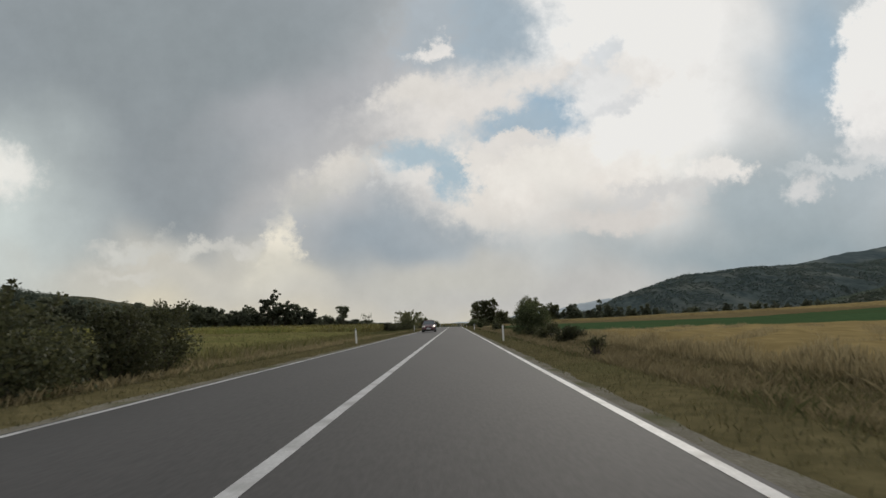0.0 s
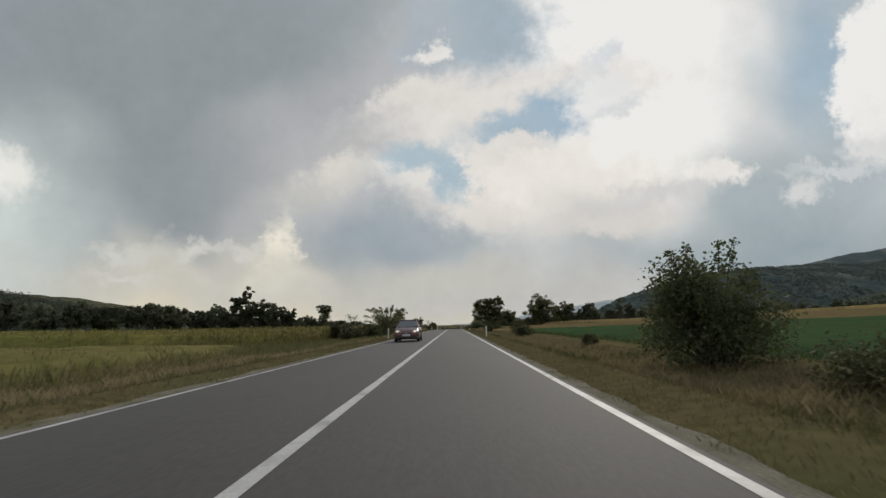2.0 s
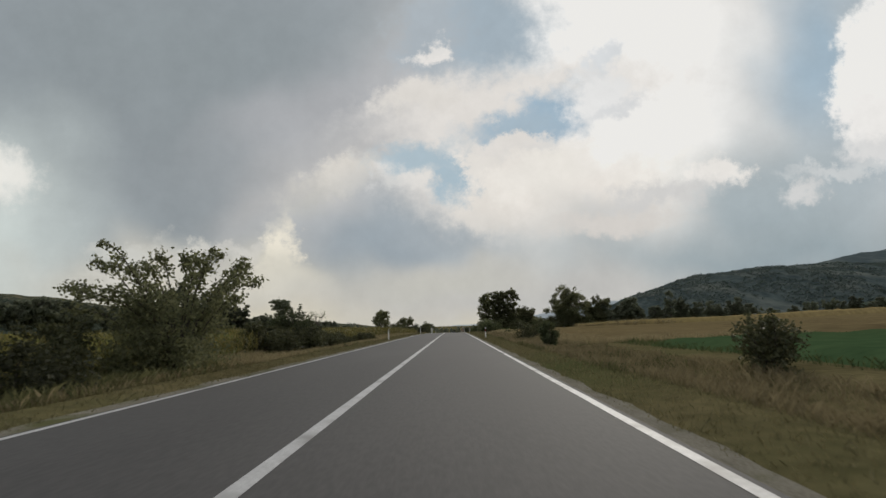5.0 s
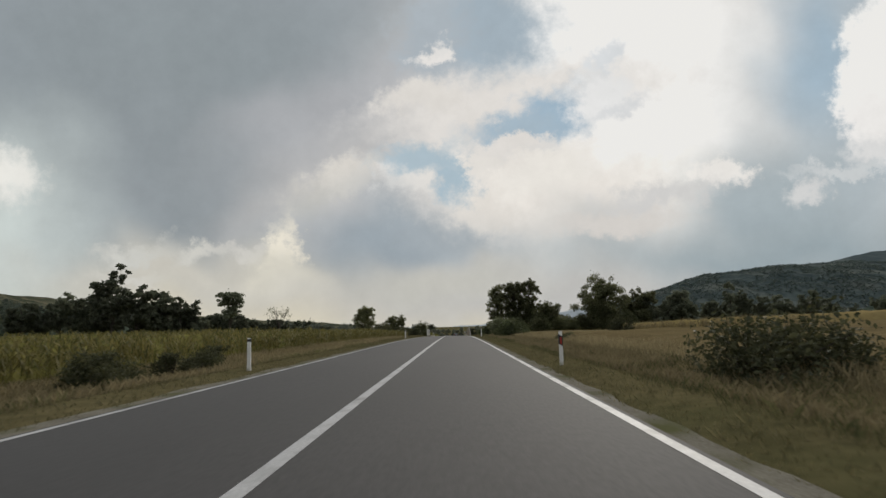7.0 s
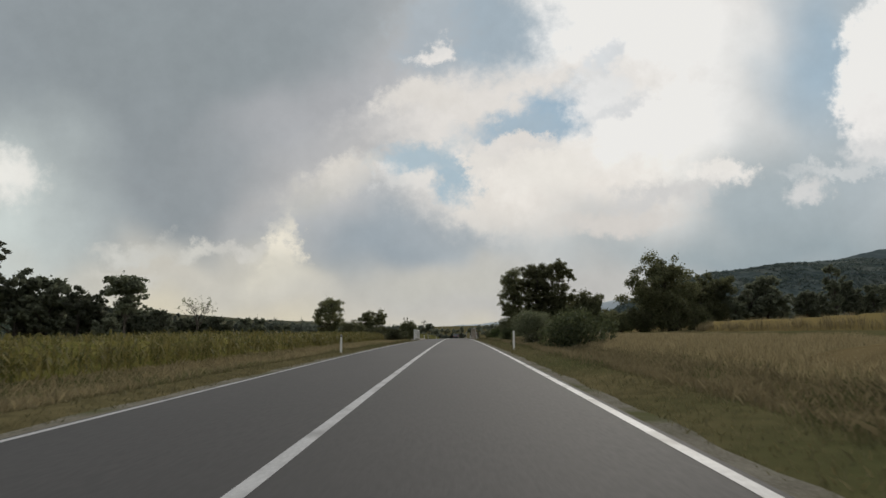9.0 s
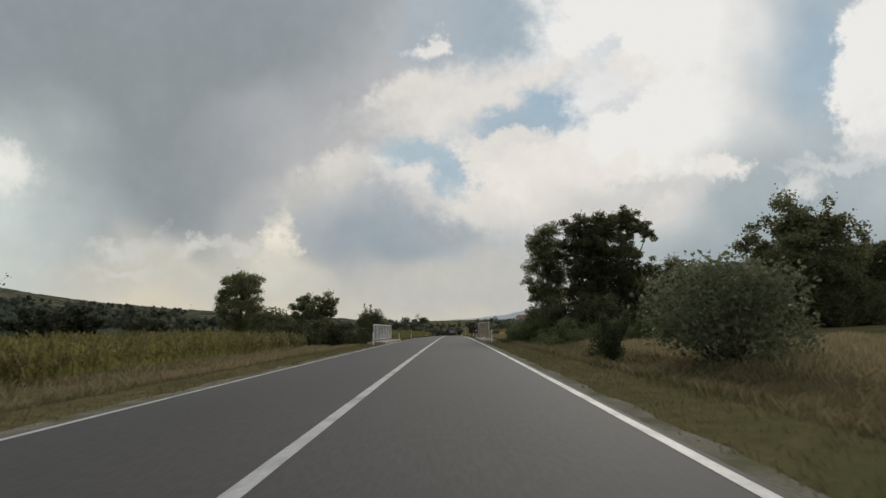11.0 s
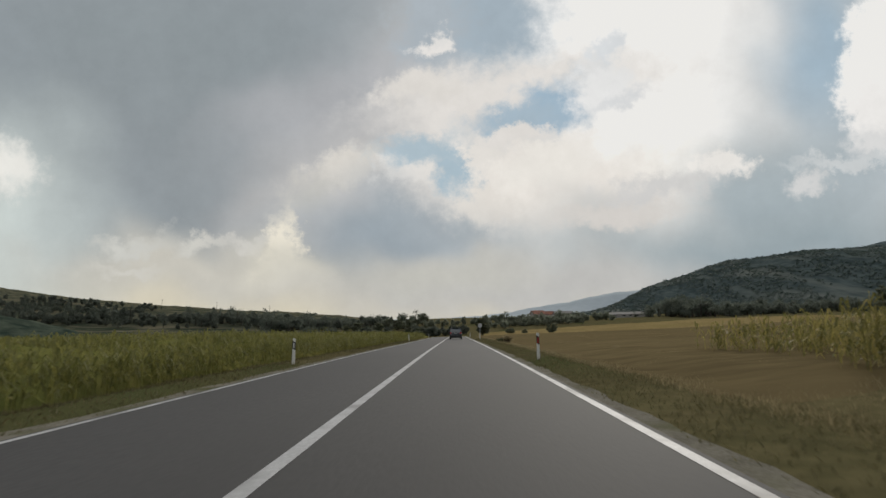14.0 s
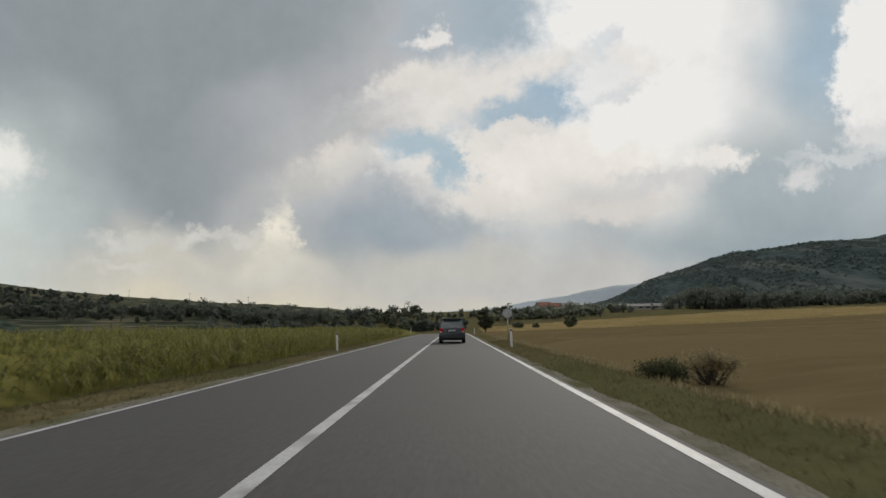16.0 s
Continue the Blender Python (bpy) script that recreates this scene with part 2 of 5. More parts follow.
def leafage(name, dark, light, through_light=0.35, tone=0.35):
    """Leaves: each differs a little, each plant too, and some light comes through."""
    m, t, b = shader(name, 0.6, 0.0, 0.3)
    geo = t.nodes.new("ShaderNodeNewGeometry")
    info = t.nodes.new("ShaderNodeObjectInfo")
    mix = t.nodes.new("ShaderNodeMix")
    mix.data_type = "RGBA"
    t.links.new(geo.outputs["Random Per Island"], mix.inputs[0])
    mix.inputs[6].default_value, mix.inputs[7].default_value = (*dark, 1), (*light, 1)
    rng = t.nodes.new("ShaderNodeMapRange")
    rng.inputs[3].default_value, rng.inputs[4].default_value = 1 - tone, 1 + tone * 0.6
    t.links.new(info.outputs["Random"], rng.inputs[0])
    sc = t.nodes.new("ShaderNodeVectorMath")
    sc.operation = "SCALE"
    t.links.new(mix.outputs[2], sc.inputs[0])
    t.links.new(rng.outputs[0], sc.inputs[3])
    t.links.new(sc.outputs[0], b.inputs["Base Color"])
    tr = t.nodes.new("ShaderNodeBsdfTranslucent")
    t.links.new(sc.outputs[0], tr.inputs[0])
    ms = t.nodes.new("ShaderNodeMixShader")
    ms.inputs[0].default_value = through_light
    t.links.new(b.outputs[0], ms.inputs[1])
    t.links.new(tr.outputs[0], ms.inputs[2])
    t.links.new(ms.outputs[0], t.nodes["Material Output"].inputs[0])
    return m


def plain(name, colour, rough=0.5, metal=0.0, spec=0.5, coat=0.0, emit=0.0):
    m, t, b = shader(name, rough, metal, spec)
    b.inputs["Base Color"].default_value = (*colour, 1)
    b.inputs["Coat Weight"].default_value = coat
    if emit:
        b.inputs["Emission Color"].default_value = (*colour, 1)
        b.inputs["Emission Strength"].default_value = emit
    return m


ASPHALT = surface("asphalt", (0.0365, 0.0335, 0.0325), (0.059, 0.054, 0.052), 0.35, 0.8, 60, 0.25, (0.042, 0.0388, 0.037), 0.12, where="Position", stretch=(1, 0.25, 1))
PAINT = surface("road_paint", (0.37, 0.36, 0.355), (0.54, 0.53, 0.52), 2.0, 0.6, 12, 0.15, (0.26, 0.25, 0.24), 1.2, where="Position")
SOIL = surface("grassy_soil", (0.078, 0.068, 0.034), (0.15, 0.125, 0.064), 0.35, 0.95, 9, 0.6, (0.075, 0.08, 0.034), 0.08, where="Position", spec=0.0)
GRAVEL = surface("gravel_edge", (0.12, 0.11, 0.085), (0.24, 0.22, 0.18), 2.0, 0.95, 14, 0.7, (0.10, 0.10, 0.05), 0.7, where="Position", spec=0.0)
GREEN_CROP = surface("green_crop", (0.036, 0.066, 0.03), (0.062, 0.10, 0.045), 0.1, 0.9, 16, 0.8, (0.052, 0.078, 0.034), 0.05, where="Position", spec=0.0)
GOLD_CROP = surface("ripe_grain", (0.18, 0.133, 0.06), (0.30, 0.228, 0.105), 0.12, 0.9, 14, 0.8, (0.22, 0.17, 0.07), 0.04, where="Position", stretch=(1, 0.4, 1), spec=0.0)
STUBBLE = surface("stubble", (0.112, 0.086, 0.045), (0.18, 0.139, 0.072), 0.12, 0.95, 12, 0.7, (0.15, 0.114, 0.058), 0.03, where="Position", stretch=(0.35, 1, 1), spec=0.0)
MAIZE_TOP = surface("maize_canopy", (0.085, 0.09, 0.025), (0.21, 0.185, 0.06), 0.2, 0.9, 9, 0.9, (0.12, 0.13, 0.04), 0.06, where="Position", spec=0.0)
MEADOW = surface("meadow", (0.10, 0.10, 0.035), (0.20, 0.18, 0.075), 0.15, 0.9, 10, 0.8, (0.16, 0.125, 0.06), 0.05, where="Position", spec=0.0)
# Eastern hill: green shifted to blue-grey, which paints distance haze into it.
FOREST = surface("hazed_wooded_hill", (0.045, 0.06, 0.06), (0.085, 0.104, 0.10), 0.035, 0.95, 4, 0.12, (0.135, 0.145, 0.128), 0.016, where="Position", spec=0.0, stretch=(1, 0.25, 1), low=0.4, high=0.62)
WOODLAND = surface("woodland", (0.026, 0.038, 0.030), (0.085, 0.10, 0.074), 0.06, 0.95, 4, 1.0, where="Position", spec=0.0, stretch=(1, 0.4, 1))
# Second ridge: bluer and paler than the hill before it, its haze being paint.
FAR_FOREST = surface("hazed_wooded_ridge", (0.055, 0.075, 0.08), (0.10, 0.12, 0.12), 0.01, 0.95, 5, 0.4, (0.17, 0.185, 0.165), 0.008, where="Position", spec=0.0, stretch=(1, 0.25, 1))
# Far mountain: distance haze is mixed into its pale blue colour.
FAR = surface("hazed_mountain", (0.40, 0.44, 0.46), (0.45, 0.49, 0.51), 0.003, 1.0, 6, 0.2, where="Position", spec=0.0)
TERRACE = surface("terraced_slope", (0.045, 0.054, 0.036), (0.19, 0.165, 0.11), 0.03, 0.95, 4, 0.8, (0.05, 0.06, 0.04), 0.03, where="Position", stretch=(0.3, 1.4, 1), spec=0.0, low=0.42, high=0.6)
BARK = surface("bark", (0.035, 0.028, 0.022), (0.09, 0.075, 0.06), 3.0, 0.95, 6, 0.9, stretch=(1, 1, 0.2))
LEAF = leafage("leaves", (0.100, 0.107, 0.056), (0.235, 0.238, 0.12), 0.6)
# Field trees: leaves lightened and greyed in place of haze over the fields.
LEAF_FIELD = leafage("hazed_field_leaves", (0.105, 0.117, 0.08), (0.205, 0.22, 0.145), 0.6)
BUSH_LEAF = leafage("bush_leaves", (0.06, 0.074, 0.036), (0.145, 0.162, 0.074), 0.5)
LEAF_PALE = leafage("grey_green_leaves", (0.11, 0.125, 0.072), (0.23, 0.245, 0.14), 0.5)
WEED = leafage("weeds", (0.043, 0.048, 0.023), (0.102, 0.102, 0.047), 0.4)
NETTLE = leafage("nettles", (0.052, 0.076, 0.025), (0.135, 0.165, 0.06), 0.42)
NETTLE_PALE = leafage("pale_nettles", (0.06, 0.075, 0.03), (0.155, 0.168, 0.068), 0.5)
GRASS = leafage("verge_grass", (0.08, 0.074, 0.034), (0.185, 0.16, 0.077), 0.3)
STRAW = leafage("dry_grass", (0.185, 0.151, 0.083), (0.325, 0.268, 0.152), 0.5)
MEADOW_GRASS = leafage("meadow_grass", (0.11, 0.11, 0.04), (0.26, 0.23, 0.10), 0.4)
MAIZE = leafage("maize_leaves", (0.11, 0.115, 0.032), (0.36, 0.30, 0.10), 0.5)
MAIZE_GREEN = leafage("green_maize_leaves", (0.18, 0.19, 0.055), (0.36, 0.335, 0.105), 0.55)
CONCRETE = surface("concrete", (0.24, 0.205, 0.17), (0.38, 0.335, 0.28), 0.8, 0.9, 14, 0.4, (0.2, 0.18, 0.15), 0.6, where="Position")
RAIL_PAINT = surface("weathered_rail_paint", (0.40, 0.39, 0.37), (0.60, 0.59, 0.56), 1.5, 0.55, 10, 0.2, where="Position", low=0.3, high=0.6)
RAIL_RUST = surface("rusty_rail_paint", (0.42, 0.38, 0.32), (0.62, 0.6, 0.55), 1.2, 0.7, 9, 0.4, (0.22, 0.13, 0.075), 1.9, where="Position", low=0.35, high=0.55)
WHITE = surface("white_plastic", (0.58, 0.57, 0.54), (0.74, 0.73, 0.70), 3.0, 0.5, 8, 0.1, (0.42, 0.39, 0.33), 2.0)
BLACK = surface("black_plastic", (0.012, 0.012, 0.013), (0.03, 0.03, 0.03), 6.0, 0.55, 5, 0.1)
RED_MARK = surface("red_reflector", (0.30, 0.02, 0.015), (0.42, 0.035, 0.02), 20.0, 0.3, 4, 0.1)
PALE_MARK = plain("pale_reflector", (0.6, 0.6, 0.58), 0.25)
GALV = surface("galvanised_steel", (0.3, 0.31, 0.31), (0.45, 0.45, 0.45), 6.0, 0.45, 5, 0.1, metal=0.7)
SIGN_BACK = surface("sign_aluminium", (0.32, 0.33, 0.33), (0.46, 0.46, 0.45), 4.0, 0.5, 5, 0.1)
WEED_GRASS = leafage("weedy_grass", (0.07, 0.076, 0.032), (0.17, 0.16, 0.072), 0.45)
# Leaves of the eastern hill carry the same painted haze, bluish and low in contrast.
HILL_LEAF = leafage("hazed_hill_leaves", (0.078, 0.105, 0.092), (0.112, 0.142, 0.124), 0.6, 0.1)
WOOD_LEAF = leafage("near_hill_leaves", (0.075, 0.095, 0.072), (0.155, 0.178, 0.13), 0.5)
# Far woods: leaf colour lightened to stand for the haze before them.
LEAF_FAR = leafage("hazed_far_leaves", (0.10, 0.115, 0.092), (0.17, 0.19, 0.15), 0.6, 0.15)
# Paler still, for thicker haze painted on the trees straight ahead.
LEAF_HAZY = leafage("haze_paled_leaves", (0.19, 0.205, 0.15), (0.29, 0.31, 0.235), 0.65, 0.15)
RUSTY_BAR = surface("rusty_bars", (0.21, 0.165, 0.118), (0.42, 0.38, 0.32), 1.4, 0.75, 9, 0.4, (0.15, 0.085, 0.05), 1.8, where="Position", low=0.4, high=0.62)


# ---- helpers for building ----
def mesh_of(name, verts, faces, material, smooth=False):
    """verts: n x 3, faces: lists or an array of equal rows."""
    me = bpy.data.meshes.new(name)
    v, fc = np.asarray(verts, dtype=np.float32), np.asarray(faces, dtype=np.int32)
    me.vertices.add(len(v))
    me.vertices.foreach_set("co", v.ravel())
    n, k = fc.shape
    me.loops.add(n * k)
    me.loops.foreach_set("vertex_index", fc.ravel())
    me.polygons.add(n)
    me.polygons.foreach_set("loop_start", np.arange(0, n * k, k, dtype=np.int32))
    me.polygons.foreach_set("use_smooth", np.full(n, smooth))
    me.update(calc_edges=True)
    me.materials.append(material)
    return me


def part(name, bm, material, parent=None, label="", smooth=False):
    me = bpy.data.meshes.new(name)
    bm.to_mesh(me)
    bm.free()
    me.materials.append(material)
    if smooth:
        me.polygons.foreach_set("use_smooth", np.full(len(me.polygons), True))
    ob = new(name, me)
    ob.parent = parent
    if label:
        ob["label"] = label
    return ob


def empty(name, m=None):
    ob = new(name)
    if m is not None:
        ob.matrix_basis = m
    return ob


def box(bm, x0, x1, y0, y1, z0, z1, bevel=0.0):
    r = bmesh.ops.create_cube(bm, size=1, matrix=Matrix.LocRotScale(((x0 + x1) / 2, (y0 + y1) / 2, (z0 + z1) / 2), None, (x1 - x0, y1 - y0, z1 - z0)))
    if bevel:
        edges = list({e for v in r["verts"] for e in v.link_edges})
        bmesh.ops.bevel(bm, geom=edges, offset=bevel, segments=2, affect="EDGES", profile=0.5)
    return bm


def tube(bm, pts, r, sides=8, r_end=None):
    """A round bar along points, with closed ends."""
    pts = [Vector(p) for p in pts]
    rings = []
    for i, p in enumerate(pts):
        d = (pts[min(i + 1, len(pts) - 1)] - pts[max(i - 1, 0)]).normalized()
        a = d.orthogonal().normalized() if abs(d.z) > 0.9 else d.cross(Vector((0, 0, 1))).normalized()
        b = d.cross(a)
        rr = r if r_end is None else r + (r_end - r) * i / (len(pts) - 1)
        rings.append([bm.verts.new(p + (a * math.cos(k * math.tau / sides) + b * math.sin(k * math.tau / sides)) * rr) for k in range(sides)])
    for q, w in zip(rings, rings[1:]):
        for k in range(sides):
            bm.faces.new((q[k], q[(k + 1) % sides], w[(k + 1) % sides], w[k]))
    bm.faces.new(rings[0][::-1])
    bm.faces.new(rings[-1])
    return bm


rng = np.random.default_rng(7)


def rough(x, y, size, seed=0.0):
    """Smooth random heights, about -1 to 1."""
    a = np.sin(x / size * 1.9 + seed) * np.cos(y / size * 1.7 - seed * 2.1)
    b = np.sin(x / size * 4.3 - y / size * 2.9 + seed * 3.3)
    c = np.cos(x / size * 9.1 + seed) * np.sin(y / size * 8.3 + seed * 1.7)
    return 0.5 * a + 0.3 * b + 0.2 * c


# the road's fall along its way: level, then gently downhill past the bridge
_y = np.arange(-200, 5001.0)
_g = np.interp(_y, [0, 150, 212, 253, 294, 375, 400, 440, 500], [0, 0, -0.0153, -0.0197, -0.0274, -0.0274, -0.05, -0.05, 0])
_fall = np.concatenate([[0], np.cumsum((_g[1:] + _g[:-1]) / 2)])


def fall(y):
    return np.interp(y, _y, _fall)


def slope(y):
    """Degrees by which a thing on the road leans with it."""
    return math.degrees(math.atan(float(np.interp(y, _y, _g))))


def bend(y):
    """How far the road swings aside beyond the open stretch."""
    return -np.clip(np.asarray(y, float) - 400, 0, 400) ** 2 / 320


def lie(x, y):
    """The height of the ground."""
    x, y = np.asarray(x, float), np.asarray(y, float)
    x = x - bend(y)
    z = np.interp(x, [-400, -150, -60, -9, -7, -5.2, -4.45, -4.05, -3.8, 3.8, 4.05, 4.45, 5.4, 7.2, 9.5, 30, 60, 110, 160, 400],
                  [6.0, 2.0, 0.35, 0.0, -0.22, 0.0, -0.088, -0.11, -0.22, -0.22, -0.11, -0.088, 0.0, -0.28, -0.02, 0.25, 0.8, 2.7, 4.8, 7.5])
    off = np.clip((np.abs(x) - 4.6) / 3, 0, 1)
    return fall(y) + z + off * (0.05 * rough(x, y, 5.0) + 0.25 * rough(x, y, 60.0) * np.clip((np.abs(x) - 15) / 60, 0, 1))


def sheet(name, xs, ys, height, material, smooth=True):
    X, Y = np.meshgrid(xs, ys, indexing="ij")
    v = np.stack([X, Y, height(X, Y)], -1).reshape(-1, 3)
    i = np.arange(len(xs) * len(ys)).reshape(len(xs), len(ys))
    fc = np.stack([i[:-1, :-1], i[1:, :-1], i[1:, 1:], i[:-1, 1:]], -1).reshape(-1, 4)
    return new(name, mesh_of(name, v, fc, material, smooth))


# ---- ground, road, bridge ----
def spaced(*spans):
    return np.unique(np.concatenate([np.arange(a, b, s) for a, b, s in spans]))


gx = spaced((-3600, -400, 200), (-400, -60, 15), (-60, -12, 2.5), (-12, -3.9, 0.25), (-4, 4, 4), (3.75, 12, 0.25), (12, 60, 2.5), (60, 400, 15), (400, 3601, 200))
gy = spaced((-120, -20, 20), (-20, 345, 2.5), (345, 700, 15), (700, 4701, 200))
tagged(sheet("ground", gx, gy, lie, SOIL), "gently rolling grassy farmland soil", "ground", kind="structure")


def crown(x):
    return -0.014 * np.abs(x)


def strip(name, x0, x1, y0, y1, lift, material, step=2.0, wobble=0.0):
    xs = np.array([x0, (x0 + x1) / 2, x1]) if x1 - x0 < 3 else np.linspace(x0, x1, 9)
    ys = np.arange(y0, y1 + step, step)
    X, Y = np.meshgrid(xs, ys, indexing="ij")
    X = X + wobble * rough(X * 3, Y, 1.3, x0) * np.where(np.abs(X) == np.abs(X).max(), 1, 0.3)
    Z = crown(X) + lift + fall(Y)
    v = np.stack([X + bend(Y), Y, Z], -1).reshape(-1, 3)
    i = np.arange(X.size).reshape(X.shape)
    fc = np.stack([i[:-1, :-1], i[1:, :-1], i[1:, 1:], i[:-1, 1:]], -1).reshape(-1, 4)
    ob = new(name, mesh_of(name, v, fc, material, True))
    return ob


road = tagged(strip("road", -3.88, 3.88, -120, 560, 0.0, ASPHALT, 4.0), "worn grey asphalt two-lane country road", "road", kind="structure")
for side, nm in ((-1, "gravel_shoulder_1"), (1, "gravel_shoulder_2")):
    a, b = sorted((side * 3.86, side * (4.34 if side < 0 else 4.2)))
    tagged(strip(nm, a, b, -60, 540, -0.012, GRAVEL, 0.4, 0.16), "narrow strip of pale gravel and dust along the asphalt", "shoulder", kind="structure")
for x, w, nm in ((-3.74, 0.12, "edge_line_1"), (0.0, 0.17, "centre_line"), (3.73, 0.14, "edge_line_2")):
    tagged(strip(nm, x - w / 2, x + w / 2, -60, 540, 0.004, PAINT, 1.0, 0.006), "worn white painted road line on the asphalt", "road marking", kind="structure")

BRIDGE0, BRIDGE1 = 236.3, 249.2
DECK = pose(0, BRIDGE0, float(fall(BRIDGE0)), slope((BRIDGE0 + BRIDGE1) / 2))
SPANS = {-1: (0.1, 12.9, 0.3, 12.6), 1: (-0.1, 12.7, 0.45, 11.75)}  # each side: walkway from and to, railing from and to
RAILS = {-1: (-5.0, 5.5, 0.15), 1: (4.62, 5.1, 0.15)}  # each side: the railing's line, the walkway's outer edge and height


def bridge_walk(side):
    bm = bmesh.new()
    x0, x1 = sorted((side * 3.98, side * RAILS[side][1]))
    box(bm, x0, x1, SPANS[side][0], SPANS[side][1], -0.6, RAILS[side][2], 0.04)
    ob = part("bridge_walkway_%d" % (1 if side < 0 else 2), bm, CONCRETE)
    ob.matrix_basis = DECK
    return ob


for side in (-1, 1):
    tagged(bridge_walk(side), "raised concrete bridge walkway with worn kerb edge", "walkway", kind="structure")


def railing(side, material, bars, per, zt, label):
    """Tube railing: rounded top rail, lower rail, posts and upright bars."""
    x, z0 = RAILS[side][0], RAILS[side][2]
    thing = empty("bridge_railing", DECK @ pose(x, SPANS[side][2], z0, 0, 0, 1.6 if side > 0 else 0))
    n, length, h = 6, SPANS[side][3] - SPANS[side][2], zt - z0
    bm = bmesh.new()
    tube(bm, [(0, 0, 0), (0, 0, h - 0.12), (0, 0.03, h - 0.04), (0, 0.12, h), (0, length - 0.12, h), (0, length - 0.03, h - 0.04), (0, length, h - 0.12), (0, length, 0)], 0.042, 10)
    part("top_rail", bm, material, thing, smooth=True)
    bm = bmesh.new()
    tube(bm, [(0, 0.04, 0.16), (0, length - 0.04, 0.16)], 0.034, 8)
    part("lower_rail", bm, bars, thing, smooth=True)
    post = None
    for k in range(1, n):
        if post is None:
            bm = bmesh.new()
            box(bm, -0.03, 0.03, -0.045, 0.045, 0, h - 0.03, 0.006)
            box(bm, -0.07, 0.07, -0.08, 0.08, 0.0, 0.02)
            post = part("post", bm, bars, thing)
            ob = post
        else:
            ob = new("post", post.data)
            ob.parent = thing
        ob.location = (0, length * k / n, 0)
    bar = None
    for k in range(n):
        for j in range(1, per):
            y = length * (k + j / per) / n
            if bar is None:
                bm = bmesh.new()
                box(bm, -0.007, 0.007, -0.009, 0.009, 0.17, h - 0.02)
                bar = part("bar", bm, bars, thing)
                ob = bar
            else:
                ob = new("bar", bar.data)
                ob.parent = thing
            ob.location = (rng.normal(0, 0.006), y + rng.normal(0, 0.008), 0)
            ob.rotation_euler = (rng.normal(0, 0.01 if side > 0 else 0.006), rng.normal(0, 0.008), 0)
    return tagged(thing, label, "railing", "bridge railings")


railing(-1, RAIL_PAINT, RAIL_PAINT, 13, 1.58, "weathered pale-grey painted steel tube bridge railing")
railing(1, RAIL_RUST, RUSTY_BAR, 11, 1.59, "rusty flaking steel tube bridge railing with upright bars")


# ---- hills and distance ----
def hill(name, xs, ys, profile, material, label):
    X, Y = np.meshgrid(xs, ys, indexing="ij")
    Z = profile(X, Y)
    v = np.stack([X, Y, Z], -1).reshape(-1, 3)
    i = np.arange(X.size).reshape(X.shape)
    fc = np.stack([i[:-1, :-1], i[1:, :-1], i[1:, 1:], i[:-1, 1:]], -1).reshape(-1, 4)
    return tagged(new(name, mesh_of(name, v, fc, material, True)), label, "hill", kind="structure")


def canopy(x, y, size, amount):
    return amount * (rough(x, y, size, 1.3) + 0.6 * rough(x, y, size * 0.37, 4.1))


def east_hill(x, y):
    ridge = np.interp(x, [230, 410, 542, 726, 910, 1096, 1277, 1406, 1800, 2800], [3, 38, 97, 148, 158, 160, 176, 188, 206, 196])
    along = np.clip(1 - np.abs(y - 1600 - 0.15 * (x - 900)) / np.interp(x, [260, 900, 2800], [620, 980, 1200]), 0, 1)
    z = ridge * np.sin(along * math.pi / 2) ** 1.3
    return z - 16 + 8 * rough(x, y, 150, 2.0) * along + canopy(x, y * 0.3, 13, 3.6) * along


hill("hill_1", np.arange(230, 2200, 6.5), np.arange(700, 1760, 8.0), east_hill, FOREST, "dark green wooded hill tinted blue-grey for haze, with paler meadow patches")


def east_ridge(x, y):
    top = np.interp(x, [1150, 1300, 1450, 1625, 1771, 1950, 2400, 3200], [80, 165, 212, 262, 283, 308, 345, 325])
    along = np.clip(1 - np.abs(y - 2300) / 700, 0, 1)
    return top * np.sin(along * math.pi / 2) - 14 + 9 * rough(x, y, 170, 3.0) * along + canopy(x, y * 0.3, 22, 2.4) * along


hill("hill_6", np.arange(1150, 3200, 12.0), np.arange(1660, 2700, 16.0), east_ridge, FAR_FOREST, "ridge of woods and pale pastures, tinted blue-green for haze")


def east_foot(x, y):
    top = np.interp(x, [330, 420, 520, 700, 900], [0, 14, 40, 80, 100])
    along = np.clip(1 - np.abs(y - 620) / 260, 0, 1)
    return top * np.sin(along * math.pi / 2) - 11 + canopy(x, y * 0.45, 8, 2.2) * along


hill("hill_2", np.arange(330, 900, 6.0), np.arange(360, 860, 6.0), east_foot, WOODLAND, "dark wooded spur at the foot of the hill")


def west_hill(x, y):
    top = np.interp(x, [-1500, -900, -706, -600, -498, -392, -311, -218, -165, -125, -62, -30], [92, 88, 77, 58, 45, 35, 28, 21, 17, 12, 5, 2])
    along = np.clip(1 - np.abs(y - 860) / 330, 0, 1)
    z = top * np.clip(along * 1.8, 0, 1)
    z = z + 1.5 * np.sin(y / 14) * along
    return z - 11 + 2.5 * rough(x, y, 80, 0.4) * along + canopy(x, y * 0.4, 9, 1.2) * along


hill("hill_3", np.arange(-1500, -30, 8.0), np.arange(540, 1190, 7.0), west_hill, TERRACE, "low terraced hillside of scrub and dry grass")


def west_wood(x, y):
    top = np.interp(x, [-900, -600, -423, -374, -316, -260, -230], [66, 62, 51, 42, 31, 20, 2])
    along = np.clip(1 - np.abs(y - 490) / 140, 0, 1)
    return top * np.sin(along * math.pi / 2) ** 0.8 - 10 + canopy(x, y * 0.45, 6, 1.9) * along


